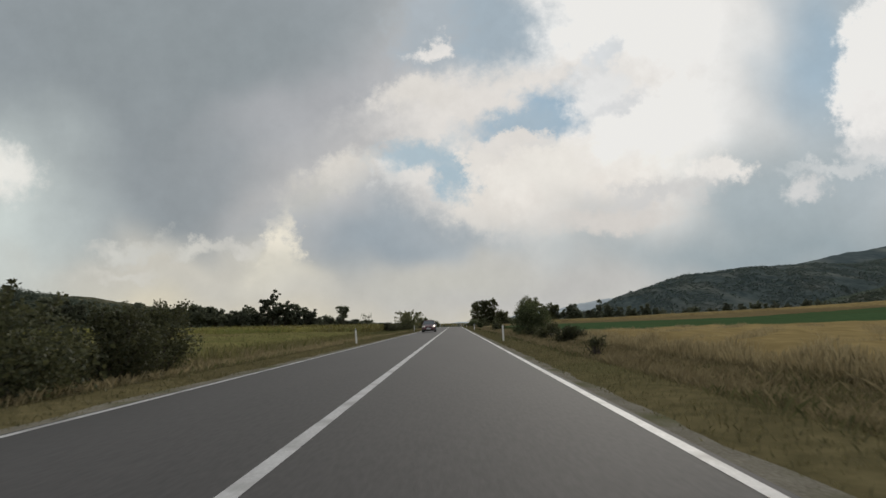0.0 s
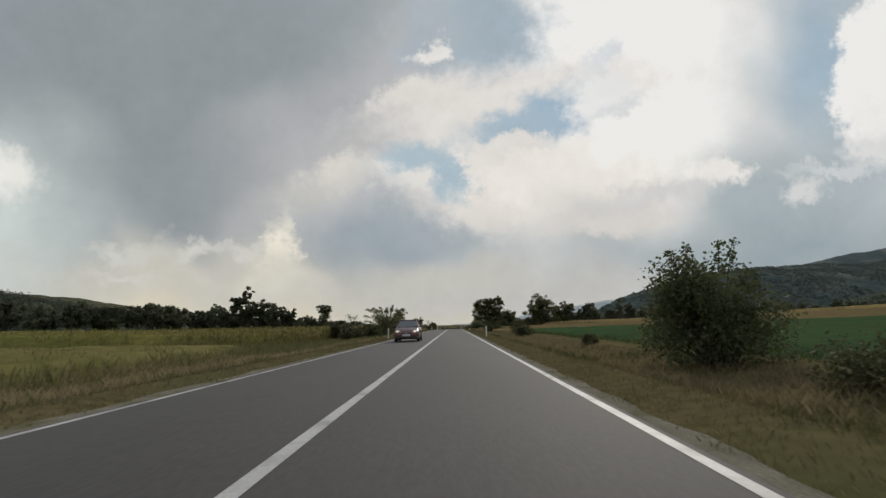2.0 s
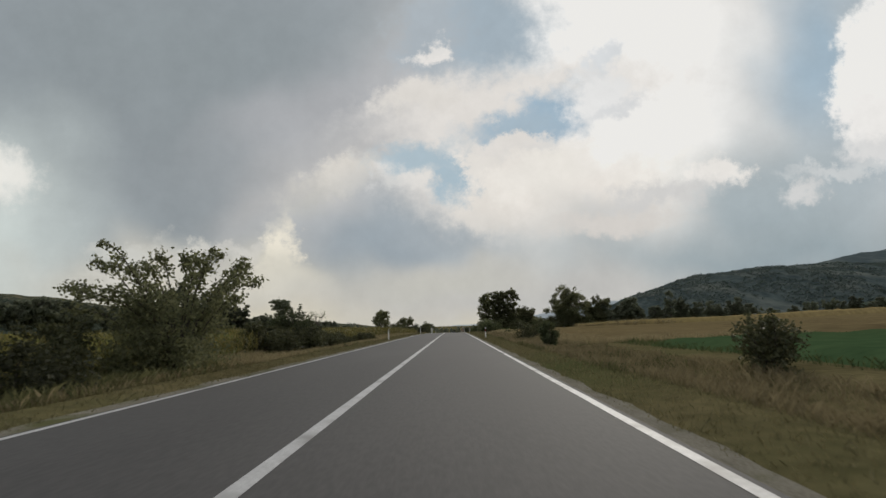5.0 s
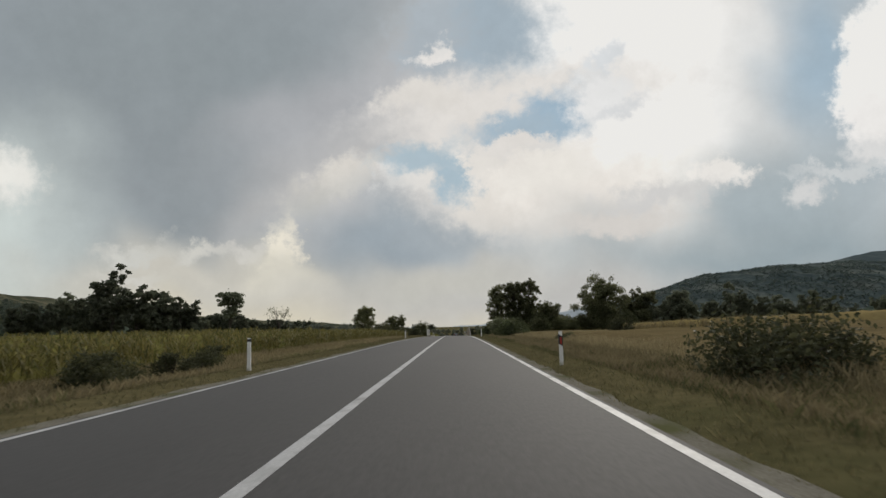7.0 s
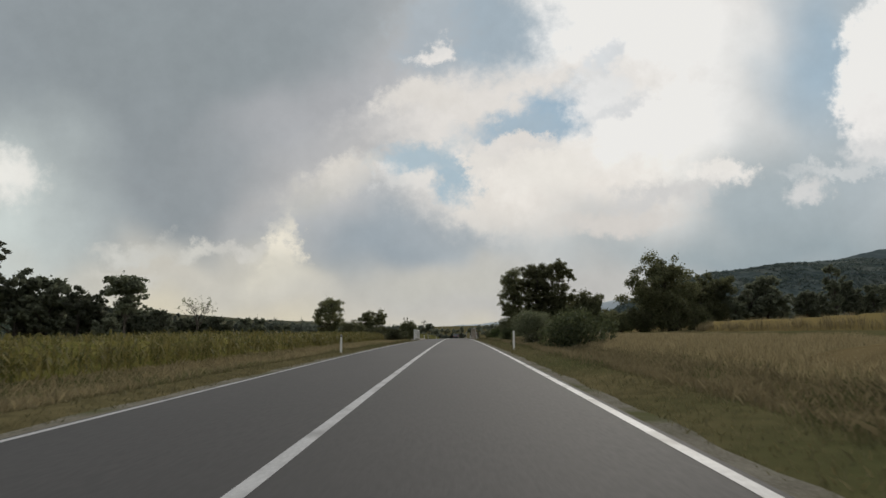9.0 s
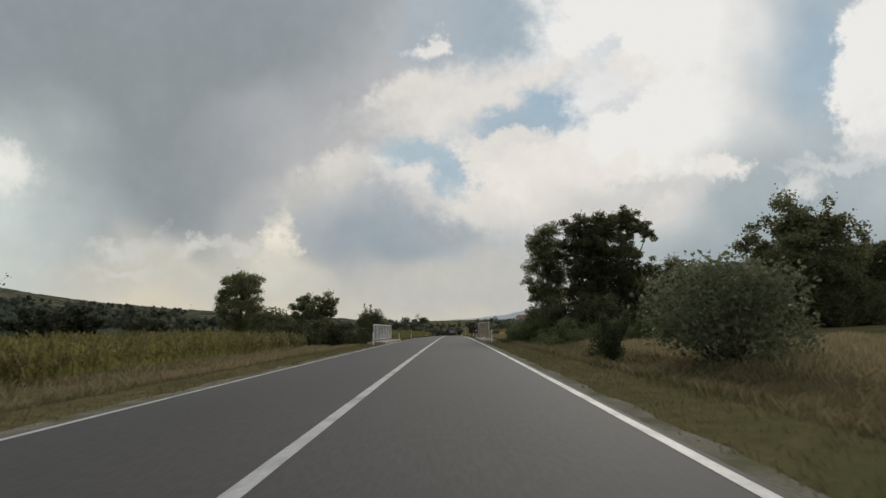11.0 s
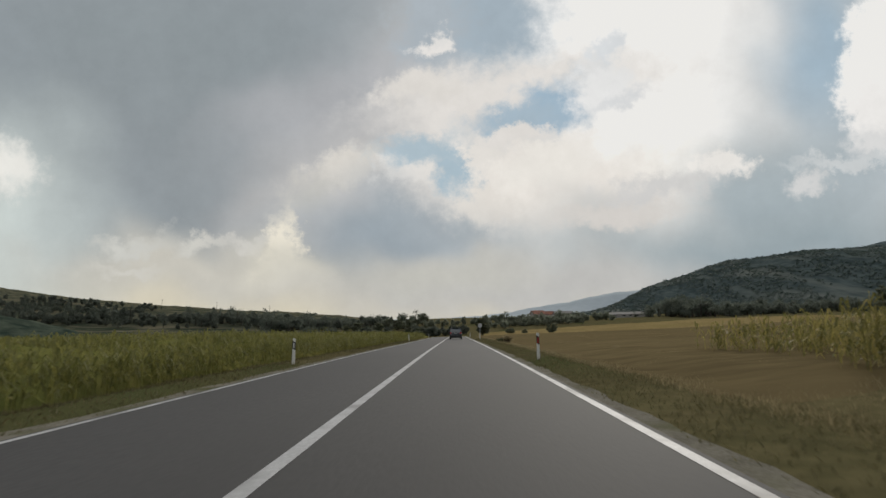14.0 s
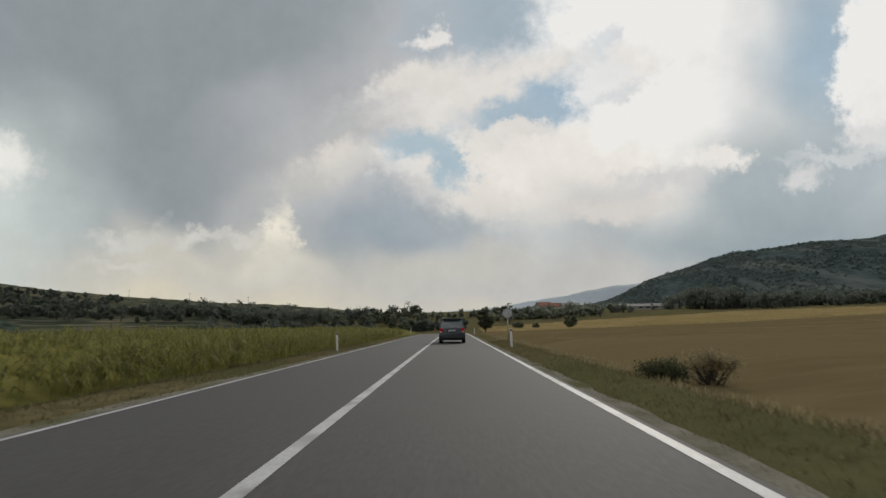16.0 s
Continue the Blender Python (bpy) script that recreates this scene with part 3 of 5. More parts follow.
hill("hill_4", np.arange(-900, -225, 4.5), np.arange(340, 640, 4.5), west_wood, WOODLAND, "low hill covered in dark woodland")


def far_range(x, y):
    top = np.interp(x, [-600, 100, 500, 900, 1300, 2000, 3400], [8, 16, 60, 125, 190, 240, 260])
    along = np.clip(1 - np.abs(y - 4300) / 350, 0, 1)
    return top * along + 8 * rough(x, y, 160, 0.7) - 14


hill("hill_5", np.arange(-600, 3400, 40.0), np.arange(3950, 4651, 50.0), far_range, FAR, "mountain ridge on the horizon, coloured pale blue for haze")


# ---- fields ----
def field(name, x0, x1, y0, y1, height, material, label, step=1.2, lumps=0.12):
    xs, ys = np.arange(x0, x1, step), np.arange(y0, y1, step)

    def z(x, y):
        edge = np.minimum(np.minimum(x - xs[0], xs[-1] - x), np.minimum(y - ys[0], ys[-1] - y))
        up = np.clip(edge / step, 0, 1)
        h = height + lumps * rough(x, y, 2.0, x0) + lumps * 0.8 * rough(x, y, 0.7, y0) + 0.5 * lumps * rng.normal(0, 1, x.shape)
        return lie(x, y) + up * h - (1 - up) * 0.06
    return tagged(sheet(name, xs, ys, z, material), label, "field", kind="stuff")


field("meadow", -60, -8.2, -40, 60, 0.38, MEADOW, "yellow-green meadow of tall grass", 1.2, 0.08)
field("maize_field", -60, -8.6, 64, 232, 0.8, MAIZE_TOP, "field of yellowing maize", 1.2, 0.14)
field("maize_field", -130, -60, -60, 236, 0.6, MAIZE_TOP, "field of yellowing maize", 3.0, 0.12)
field("maize_field", -70, -6.2, 258, 420, 0.85, MAIZE_TOP, "field of green and yellow maize", 1.3, 0.14)
field("maize_field", -160, -70, 262, 430, 0.7, MAIZE_TOP, "field of green and yellow maize", 3.5, 0.14)
field("grain_field", 9.5, 60, -30, 38, 0.42, GOLD_CROP, "dry brown grain field", 1.2, 0.07)
field("green_field", 11.0, 110, 42, 112, 0.33, GREEN_CROP, "low dark green clover field", 1.4, 0.05)
field("green_field", 62, 110, -30, 42, 0.33, GREEN_CROP, "low dark green clover field", 2.0, 0.05)
field("grain_field", 111, 150, -30, 230, 1.0, GOLD_CROP, "golden ripe grain field", 1.8, 0.12)
field("grain_field", 10.5, 111, 116, 172, 0.4, STUBBLE, "dry golden-brown grass field", 1.5, 0.08)
field("grain_field", 34, 111, 176, 226, 1.15, GOLD_CROP, "golden ripe grain field", 1.3, 0.12)
field("stubble_field", 5.6, 150, 262, 420, 0.16, STUBBLE, "harvested golden stubble field", 1.6, 0.022)
field("grain_field", 12, 190, 424, 520, 0.7, GOLD_CROP, "golden ripe grain field", 3.0, 0.12)


# ---- plants ----
def leaf_mesh(name, centres, size, material, flat=0.0, long=1.6, r=None, lying=False):
    """One diamond leaf for each centre, turned at random, bent along its rib."""
    r = r or rng
    n = len(centres)
    a = r.normal(0, 1, (n, 3))
    a[:, 2] *= 1 - flat
    a /= np.linalg.norm(a, axis=1, keepdims=True)
    b = np.cross(a, r.normal(0, 1, (n, 3)))
    if lying:
        a[:, 2] *= 0.25
        b = np.stack([-a[:, 1], a[:, 0], r.normal(0, 0.25, n)], 1)
    b /= np.linalg.norm(b, axis=1, keepdims=True)
    s = (size * r.uniform(0.6, 1.35, n))[:, None]
    c = np.cross(a, b) * s * 0.15
    v = np.stack([centres - a * s * long / 2, centres + b * s / 2 + c, centres + a * s * long / 2, centres - b * s / 2 + c], 1).reshape(-1, 3)
    return mesh_of(name, v, np.arange(4 * n).reshape(n, 4), material)


def limb(bm, p, q, r0, r1, bend, seed):
    rr = random.Random(seed)
    p, q = Vector(p), Vector(q)
    d = q - p
    off = Vector((rr.uniform(-1, 1), rr.uniform(-1, 1), 0.3)) * d.length * bend
    pts = [p + d * k / 4 + off * math.sin(k / 4 * math.pi) for k in range(5)]
    tube(bm, pts, r0, 6, r1)
    return pts


def tree(name, h, radius, base, leaves, size, seed, clumps=26, trunk_r=0.2, material=None, spread=0.26, lean=0.0, openness=0.0, squash=1.0, flatness=0.9, long=1.6):
    """Tapered trunk, a main limb into each lobe of the crown, twigs to the lobe's clumps of leaves; sky shows between the lobes."""
    r = np.random.default_rng(seed)
    thing = empty(name)
    bm = bmesh.new()
    top = Vector((lean * h, 0.03 * h, h * 0.9))
    limb(bm, (0, 0, -0.15), top, trunk_r, trunk_r * 0.12, 0.04, seed)
    mid, half = (base + h) / 2, (h - base) / 2
    lobes = max(8, clumps // 6)
    cen, rad, weight = [], [], []
    for k in range(lobes):
        cz = -0.86 + 1.72 * (k + 0.5) / lobes + r.uniform(-0.12, 0.12)
        th = k * 2.4 + seed + r.uniform(-0.5, 0.5)
        ring = math.sqrt(max(0.05, 1 - cz * cz))
        wide = radius * (1 + 0.2 * math.sin(th * 2 + seed) + 0.12 * math.sin(3 * th - seed))
        if cz < -0.3:
            wide *= squash
        d = r.uniform(0.25, 0.66 + 0.1 * openness)
        lr = radius * r.uniform(0.34, 0.54) * (1 - 0.12 * openness)
        c = np.array([math.cos(th) * ring * wide * d + lean * (mid + cz * half), math.sin(th) * ring * wide * d, mid + cz * (half - lr * flatness * 0.75)])
        t = min(0.9, max(0.12, (c[2] - half * 0.5) / (h * 0.95)))
        start = Vector((0, 0, 0)).lerp(top, t)
        limb(bm, start, c, trunk_r * (1 - t) * 0.55 + 0.02, 0.025, 0.1, seed * 31 + k)
        twigs = max(9, int(1.9 * clumps / lobes * r.uniform(0.8, 1.4)))
        for q in range(twigs):
            v = r.normal(0, 1, 3)
            v /= np.linalg.norm(v)
            v[2] = v[2] * flatness + 0.12
            p = c + v * lr * r.uniform(0.3, 1.15)
            p[2] = max(p[2], base * 0.7 + 0.15)
            cen.append(p)
            cr = lr * r.uniform(0.2, 0.44) * spread / 0.26
            rad.append(cr)
            weight.append(cr ** 2)
            limb(bm, c, p, 0.02 + 0.02 * trunk_r, 0.006, 0.1, seed * 57 + k * 13 + q)
    cen, rad, weight = np.array(cen), np.array(rad), np.array(weight)
    tall = h / (cen[:, 2] + rad * 0.8).max()
    cen[:, 2] *= tall
    for v in bm.verts:
        v.co.z *= tall
    part("trunk", bm, BARK, thing)
    pick = r.choice(len(cen), leaves, p=weight / weight.sum())
    off = r.normal(0, 1, (leaves, 3))
    off /= np.linalg.norm(off, axis=1, keepdims=True)
    off *= (r.uniform(0.05, 1.0, leaves) ** 0.45 * (1 + 0.12 * np.clip(r.normal(0, 1, leaves), -2, 2)))[:, None]
    pts = cen[pick] + off * rad[pick][:, None] * np.array([1.1, 1.1, 0.5 + 0.4 * flatness])
    # sprays past the outline
    ns = leaves // 22
    pts[:ns] = cen[pick[:ns]] + np.clip(r.normal(0, 0.8, (ns, 3)), -1.3, 1.3) * rad[pick[:ns]][:, None]
    pts[:, 2] = np.maximum(pts[:, 2], 0.1)
    ob = new("crown", leaf_mesh("crown", pts, size, material or LEAF, 0.25, long, r))
    ob.parent = thing
    return thing


def arching_bush(name, h, radius, leaves, size, seed, shoots, material):
    """Long bare shoots that fan out and arch over, leafy towards their ends, round a dense dark foot."""
    r = np.random.default_rng(seed)
    thing = empty(name)
    bm = bmesh.new()
    cen, rad = [], []
    for k in range(shoots):
        th = k * 2.4 + r.uniform(-0.4, 0.4)
        reach, top = radius * r.uniform(0.35, 1.1), h * r.uniform(0.62, 1.12)
        d = Vector((math.cos(th), math.sin(th), 0))
        bow = r.uniform(0.9, 1.5)
        pts = [d * reach * f ** bow + Vector((0, 0, top * (1.35 * f - 0.35 * f * f * f) * (1 - 0.12 * (reach / radius) * f * f))) for f in (0, 0.25, 0.5, 0.75, 0.9, 1)]
        tube(bm, pts, 0.03, 5, 0.006)
        for f in np.linspace(0.35, 1.0, 9):
            i = min(4, int(f * 5))
            p = pts[i].lerp(pts[i + 1], f * 5 - i)
            cen.append((p.x, p.y, p.z - 0.06))
            rad.append(0.2 * r.uniform(0.4, 1.3))
    for k in range(40):
        th, w, z = r.uniform(0, math.tau), radius * 0.62 * r.uniform(0, 1) ** 0.5, h * r.uniform(0.06, 0.62)
        cen.append((math.cos(th) * w, math.sin(th) * w, z))
        rad.append(radius * r.uniform(0.13, 0.24))
    part("trunk", bm, BARK, thing)
    cen, rad = np.array(cen), np.array(rad)
    pick = r.choice(len(cen), leaves, p=rad ** 1.8 / (rad ** 1.8).sum())
    pts = cen[pick] + np.clip(r.normal(0, 0.5, (leaves, 3)), -1.1, 1.1) * rad[pick][:, None]
    pts[:, 2] = np.maximum(pts[:, 2], 0.05)
    ob = new("foliage", leaf_mesh("foliage", pts, size, material, r=r))
    ob.parent = thing
    return thing


def bare_tree(name, h, seed):
    """A withered tree: forked grey limbs and thin drooping twigs."""
    rr = random.Random(seed)
    thing = empty(name)
    bm = bmesh.new()
    limb(bm, (0, 0, -0.1), (0.2, 0, h * 0.5), 0.14, 0.08, 0.05, seed)
    tips = []
    for k in range(9):
        a = k * 2.4
        q = Vector((math.cos(a) * h * rr.uniform(0.12, 0.34), math.sin(a) * h * rr.uniform(0.12, 0.34), h * rr.uniform(0.7, 1.0)))
        limb(bm, (0.1, 0, h * rr.uniform(0.25, 0.5)), q, 0.06, 0.02, 0.12, seed + k)
        for j in range(6):
            e = q + Vector((rr.uniform(-1, 1), rr.uniform(-1, 1), rr.uniform(-0.5, 0.8))) * h * 0.16
            limb(bm, q * rr.uniform(0.75, 1.0), e, 0.02, 0.006, 0.15, seed * 7 + k * 11 + j)
            tips.append(e)
    part("trunk", bm, BARK, thing)
    r = np.random.default_rng(seed)
    pts = np.array([tuple(t) for t in tips])[r.integers(0, len(tips), 260)] + r.normal(0, 0.18, (260, 3))
    ob = new("crown", leaf_mesh("crown", pts, 0.16, LEAF_PALE, r=r))
    ob.parent = thing
    return thing


def bush(name, h, radius, leaves, size, seed, material=None, spikes=0, clumps=16):
    """Several stems from the ground and leaf clumps down to the foot."""
    r = np.random.default_rng(seed)
    thing = empty(name)
    bm = bmesh.new()
    cen, rad = [], []
    for k in range(clumps):
        th = r.uniform(0, math.tau)
        z = h * (0.15 + 0.72 * (k + r.uniform(0, 1)) / clumps)
        wide = radius * math.sqrt(max(0.08, 1 - ((z / h - 0.35) / 0.68) ** 2)) * r.uniform(0.2, 0.85)
        p = (math.cos(th) * wide, math.sin(th) * wide, z)
        cen.append(p)
        rad.append(radius * r.uniform(0.25, 0.45))
        limb(bm, (p[0] * 0.15, p[1] * 0.15, -0.1), p, 0.03 + 0.008 * h, 0.008, 0.07, seed * 17 + k)
    for k in range(spikes):
        th, w = r.uniform(0, math.tau), r.uniform(0, 0.7) * radius
        p = (math.cos(th) * w * 1.3, math.sin(th) * w * 1.3, h * r.uniform(0.9, 1.22))
        limb(bm, (p[0] * 0.3, p[1] * 0.3, h * 0.3), p, 0.02, 0.006, 0.05, seed * 13 + k)
        for j in range(4):
            cen.append((p[0] * (0.7 + 0.1 * j), p[1] * (0.7 + 0.1 * j), p[2] * (0.8 + 0.06 * j)))
            rad.append(0.16)
    part("trunk", bm, BARK, thing)
    cen, rad = np.array(cen), np.array(rad)
    pr = rad ** 2 / (rad ** 2).sum()
    pick = r.choice(len(cen), leaves, p=pr)
    off = r.normal(0, 1, (leaves, 3))
    off /= np.linalg.norm(off, axis=1, keepdims=True)
    off *= (r.uniform(0.1, 1.0, leaves) ** 0.5 * (1 + 0.12 * r.normal(0, 1, leaves)))[:, None]
    pts = cen[pick] + off * rad[pick][:, None]
    pts[:, 2] = np.maximum(pts[:, 2], 0.05)
    ob = new("foliage", leaf_mesh("foliage", pts, size, material or LEAF, r=r))
    ob.parent = thing
    return thing


def stand(thing, x, y, turn=0.0, scale=1.0, sink=0.05):
    thing.matrix_basis = pose(x, y, float(lie(x, y)) - sink, 0, 0, turn)
    thing.scale = (scale, scale, scale)
    return thing


def again(thing, x, y, turn, scale=1.0, tall=1.0):
    ob = copy_thing(thing, pose(x, y, float(lie(x, y)) - 0.05, 0, 0, turn))
    ob.scale = (scale, scale, scale * tall)
    return ob


# the tall trees beside the bridge
G = "trees by the bridge"
tagged(stand(tree("tree", 12.8, 2.75, 0.8, 44000, 0.08, 11, 260, 0.2, openness=0.7, flatness=0.75, squash=1.2, spread=0.3, long=2.3), 12.1, 249.8, 150), "tall airy acacia with feathery layered branches", "tree", G)
tagged(stand(tree("tree", 12.9, 4.1, 0.4, 72000, 0.095, 62, 190, 0.28, openness=1.0, flatness=0.8, squash=1.1, long=2.1), 15.9, 246.8, 40), "tall dark broad-leaved tree with dense crown", "tree", G)
tagged(stand(tree("tree", 13.9, 3.25, 0.6, 44000, 0.095, 12, 140, 0.24, openness=1.1, flatness=0.8, squash=1.4, long=2.1), 20.2, 247.8, 80), "tall dark tree with half-bare upper branches", "tree", G)
tagged(stand(tree("tree", 7.8, 3.7, 0.1, 24000, 0.13, 13, 100, 0.2), 25.0, 246, 10), "dark rounded broad-leaved tree", "tree", G)
tagged(stand(tree("tree", 14.0, 6.0, 0.6, 28000, 0.22, 14, 120, 0.34, openness=0.5), 37.0, 246, 200), "wide dark broad-leaved tree", "tree", G)
tagged(stand(tree("tree", 10.5, 5.0, 0.5, 13000, 0.25, 15, 70, 0.26), 47.0, 252, 0), "dark broad-leaved tree in a row", "tree", G)
tagged(stand(bush("bush", 3.6, 3.4, 14000, 0.12, 19, clumps=34), 15.5, 243.6), "dense dark thicket at the foot of the trees", "bush", G)
tagged(stand(bush("bush", 3.2, 3.2, 12000, 0.12, 191, clumps=34), 21.5, 243.0), "dense dark thicket at the foot of the trees", "bush", G)
THICKET = tagged(stand(bush("bush", 3.4, 2.4, 11000, 0.11, 192, clumps=30), 11.2, 245.0), "dense dark thicket at the foot of the trees", "bush", G)
for x, y, turn, sc in ((8.4, 239.6, 40, 0.5), (9.3, 242.2, 130, 0.58), (8.3, 244.6, 220, 0.5), (9.0, 247.2, 300, 0.52), (12.0, 240.5, 80, 0.55), (7.0, 236.6, 20, 0.4), (7.1, 238.8, 170, 0.42), (7.4, 241.0, 260, 0.42), (7.9, 243.0, 330, 0.45), (22.8, 244.6, 10, 1.15), (22.3, 249.5, 60, 1.95), (26.4, 244.2, 100, 1.2), (29.4, 245.4, 200, 1.1), (33.5, 245.0, 30, 1.3), (38.0, 244.0, 140, 1.45), (43.0, 246.5, 250, 1.3), (48.0, 249.5, 310, 1.3)):
    again(THICKET, x, y, turn, sc)
tagged(stand(tree("tree", 8.0, 3.7, 0.3, 36000, 0.09, 16, 90, 0.16, openness=1.0, flatness=0.75, long=2.0), -21.3, 249, 0), "small dark tree with feathery leaves", "tree", G)
tagged(stand(tree("tree", 5.7, 3.1, 0.4, 26000, 0.075, 17, 90, 0.12, openness=1.1, flatness=0.65, long=2.6), -13.6, 251, 0), "low feathery acacia tree beside the railing", "tree", G)
tagged(stand(bush("bush", 3.4, 1.75, 16000, 0.075, 18, spikes=9, clumps=34), -6.95, 248.4), "upright leafy bush beside the railing", "bush", G)
tagged(stand(bush("bush", 3.2, 2.6, 6000, 0.13, 20, clumps=22), -15.5, 243), "dense dark bush beside the bridge", "bush", G)
tagged(stand(bush("bush", 2.9, 2.3, 9000, 0.09, 21, LEAF_PALE, clumps=28), 9.3, 208), "rounded grey-green roadside bush", "bush", "roadside bushes")
tagged(stand(bush("bush", 1.9, 2.2, 5000, 0.12, 22, BUSH_LEAF, clumps=22), 8.9, 187), "low spreading dark green roadside bush", "bush", "roadside bushes")
tagged(stand(bush("bush", 2.9, 1.8, 15000, 0.07, 24, BUSH_LEAF, 4, 40), 8.7, 46.5), "dark roadside bush with spiky shoots", "bush", "roadside bushes")
tagged(stand(bush("bush", 0.85, 1.1, 6000, 0.05, 25, WEED, 2, 24), 8.4, 31), "low weedy roadside bush", "bush", "roadside bushes")
tagged(stand(bush("bush", 0.62, 0.48, 700, 0.04, 26, WEED, 14, 8), 6.2, 17.3), "low weedy roadside bush", "bush", "roadside bushes")
tagged(stand(arching_bush("bush", 3.9, 2.9, 15000, 0.075, 27, 30, LEAF), -6.8, 99), "tall sparse roadside bush with long bare shoots", "bush", "roadside bushes")
tagged(stand(bush("bush", 1.9, 1.7, 7000, 0.07, 28, WEED, 8, 24), -7.2, 9.5), "dark tangle of tall roadside weeds", "bush", "roadside bushes")
tagged(stand(bush("bush", 1.9, 1.3, 8000, 0.055, 281, WEED, 10, 24), -7.4, 15.6), "dark tangle of tall roadside weeds", "bush", "roadside bushes")
tagged(stand(bush("bush", 1.7, 1.3, 8000, 0.055, 282, WEED, 12, 24), -7.0, 12.7), "dark tangle of tall roadside weeds", "bush", "roadside bushes")
tagged(stand(bush("bush", 2.0, 1.5, 6000, 0.07, 29, WEED, 6, 24), -9.5, 11.5), "dark tangle of tall roadside weeds", "bush", "roadside bushes")
tagged(stand(bush("bush", 2.3, 1.6, 6000, 0.08, 30, BUSH_LEAF, 4, 24), -8.8, 117), "dark leafy roadside bush", "bush", "roadside bushes")
tagged(stand(bush("bush", 1.65, 0.62, 5000, 0.06, 31, BUSH_LEAF, 0, 24), 7.1, 114), "narrow dark upright roadside bush", "bush", "roadside bushes")
tagged(stand(bush("bush", 0.85, 2.4, 6000, 0.08, 32, WEED, 4, 24), 9.0, 131), "low wide roadside bush", "bush", "roadside bushes")
tagged(stand(bush("bush", 1.6, 0.8, 7000, 0.05, 33, BUSH_LEAF, 5, 24), 7.1, 211.6), "narrow dark upright roadside bush", "bush", "roadside bushes")
tagged(stand(bush("bush", 1.5, 1.4, 4500, 0.07, 34, WEED, 5), 18.5, 172), "dull brown-green bush in the dry field", "bush", "roadside bushes")
tagged(stand(bush("bush", 0.9, 0.8, 3000, 0.07, 35, WEED, 2), 8.2, 82), "low dark roadside bush", "bush", "roadside bushes")
tagged(stand(bush("bush", 1.2, 1.2, 3000, 0.07, 36, WEED, 2), 9.3, 96), "low dark roadside bush", "bush", "roadside bushes")

tagged(stand(bush("bush", 0.66, 0.6, 3400, 0.03, 37, STRAW, 22), 6.7, 305.3), "dry brown weedy clump at the field edge", "bush", "roadside bushes")
tagged(stand(bush("bush", 0.36, 0.85, 3200, 0.035, 38, WEED, 12), 6.2, 306.2), "dark withered weeds in the shallow ditch", "bush", "roadside bushes")
# scrub that repeats along the road
SCRUB = [bush("bush", 1.35, 1.2, 3600, 0.07, 41, WEED, 4), bush("bush", 1.15, 1.5, 3600, 0.07, 42, WEED, 2), bush("bush", 1.5, 1.0, 3200, 0.07, 43, NETTLE, 5)]
for s in SCRUB:
    tagged(s, "dark green roadside scrub", "bush", "roadside scrub")
for s, x, y in zip(SCRUB, (-6.6, -7.6, 7.4), (84, 88, 232)):
    stand(s, x, y)
sr = np.random.default_rng(61)
# stretches of scrub: how many, of which kinds, between which x and y, and how large
for n, kinds, x0, x1, y0, y1, small, large in ((7, (0, 1), -8.8, -7.2, 74, 97, 0.8, 1.1), (13, (0, 1), -8.9, -7.0, 111, 122, 0.8, 1.05), (9, (0, 1), -8.2, -6.9, 122, 138, 0.5, 0.7),
                                               (18, (0, 1), -12.5, -7.3, 231, 248, 0.95, 1.35), (17, (2,), 7.2, 14.5, 225, 238, 0.55, 0.9)):
    for k in range(n):
        again(SCRUB[kinds[k % len(kinds)]], sr.uniform(x0, x1), y0 + (y1 - y0) * (k + sr.uniform(0, 1)) / n, sr.uniform(0, 360), sr.uniform(small, large))
for kind, x, y, sc in ((1, 8.2, 199, 0.8), (1, 10.4, 160, 0.42), (1, 9.4, 157, 0.4), (0, 8.5, 38, 0.75), (1, 8.9, 41, 0.8), (0, 8.7, 60, 0.45), (1, 9.0, 88, 0.8)):
    again(SCRUB[kind], x, y, sr.uniform(0, 360), sc)

# trees across the fields
WOOD = [tree("tree", 10, 4.0, 0.6, 4200, 0.36, 51, 40, 0.22, material=LEAF_FIELD), tree("tree", 8, 3.8, 0.2, 4000, 0.36, 52, 36, 0.2, material=LEAF_FIELD), tree("tree", 12, 4.2, 1.2, 4800, 0.36, 53, 42, 0.25, openness=0.5, material=LEAF_FIELD),
        tree("tree", 5, 3.2, 0.1, 3400, 0.31, 54, 30, 0.12, material=LEAF_FIELD)]
for s, x, y in zip(WOOD, (-75, -69, -86, -63), (252, 254, 249, 250)):
    tagged(stand(s, x, y), "dark distant field tree", "tree", "field trees")
WOOD[2].scale = (1.6, 1.6, 1.62)
tagged(stand(tree("tree", 10.9, 4.3, 3.6, 7500, 0.22, 55, 60, 0.2, openness=1.3, flatness=0.5, material=LEAF_FIELD), -48.0, 232), "lone tree with flat open crown", "tree", "field trees")
tagged(stand(bare_tree("tree", 7.4, 57), -38.0, 234), "withered half-bare tree with drooping twigs", "tree", "field trees")


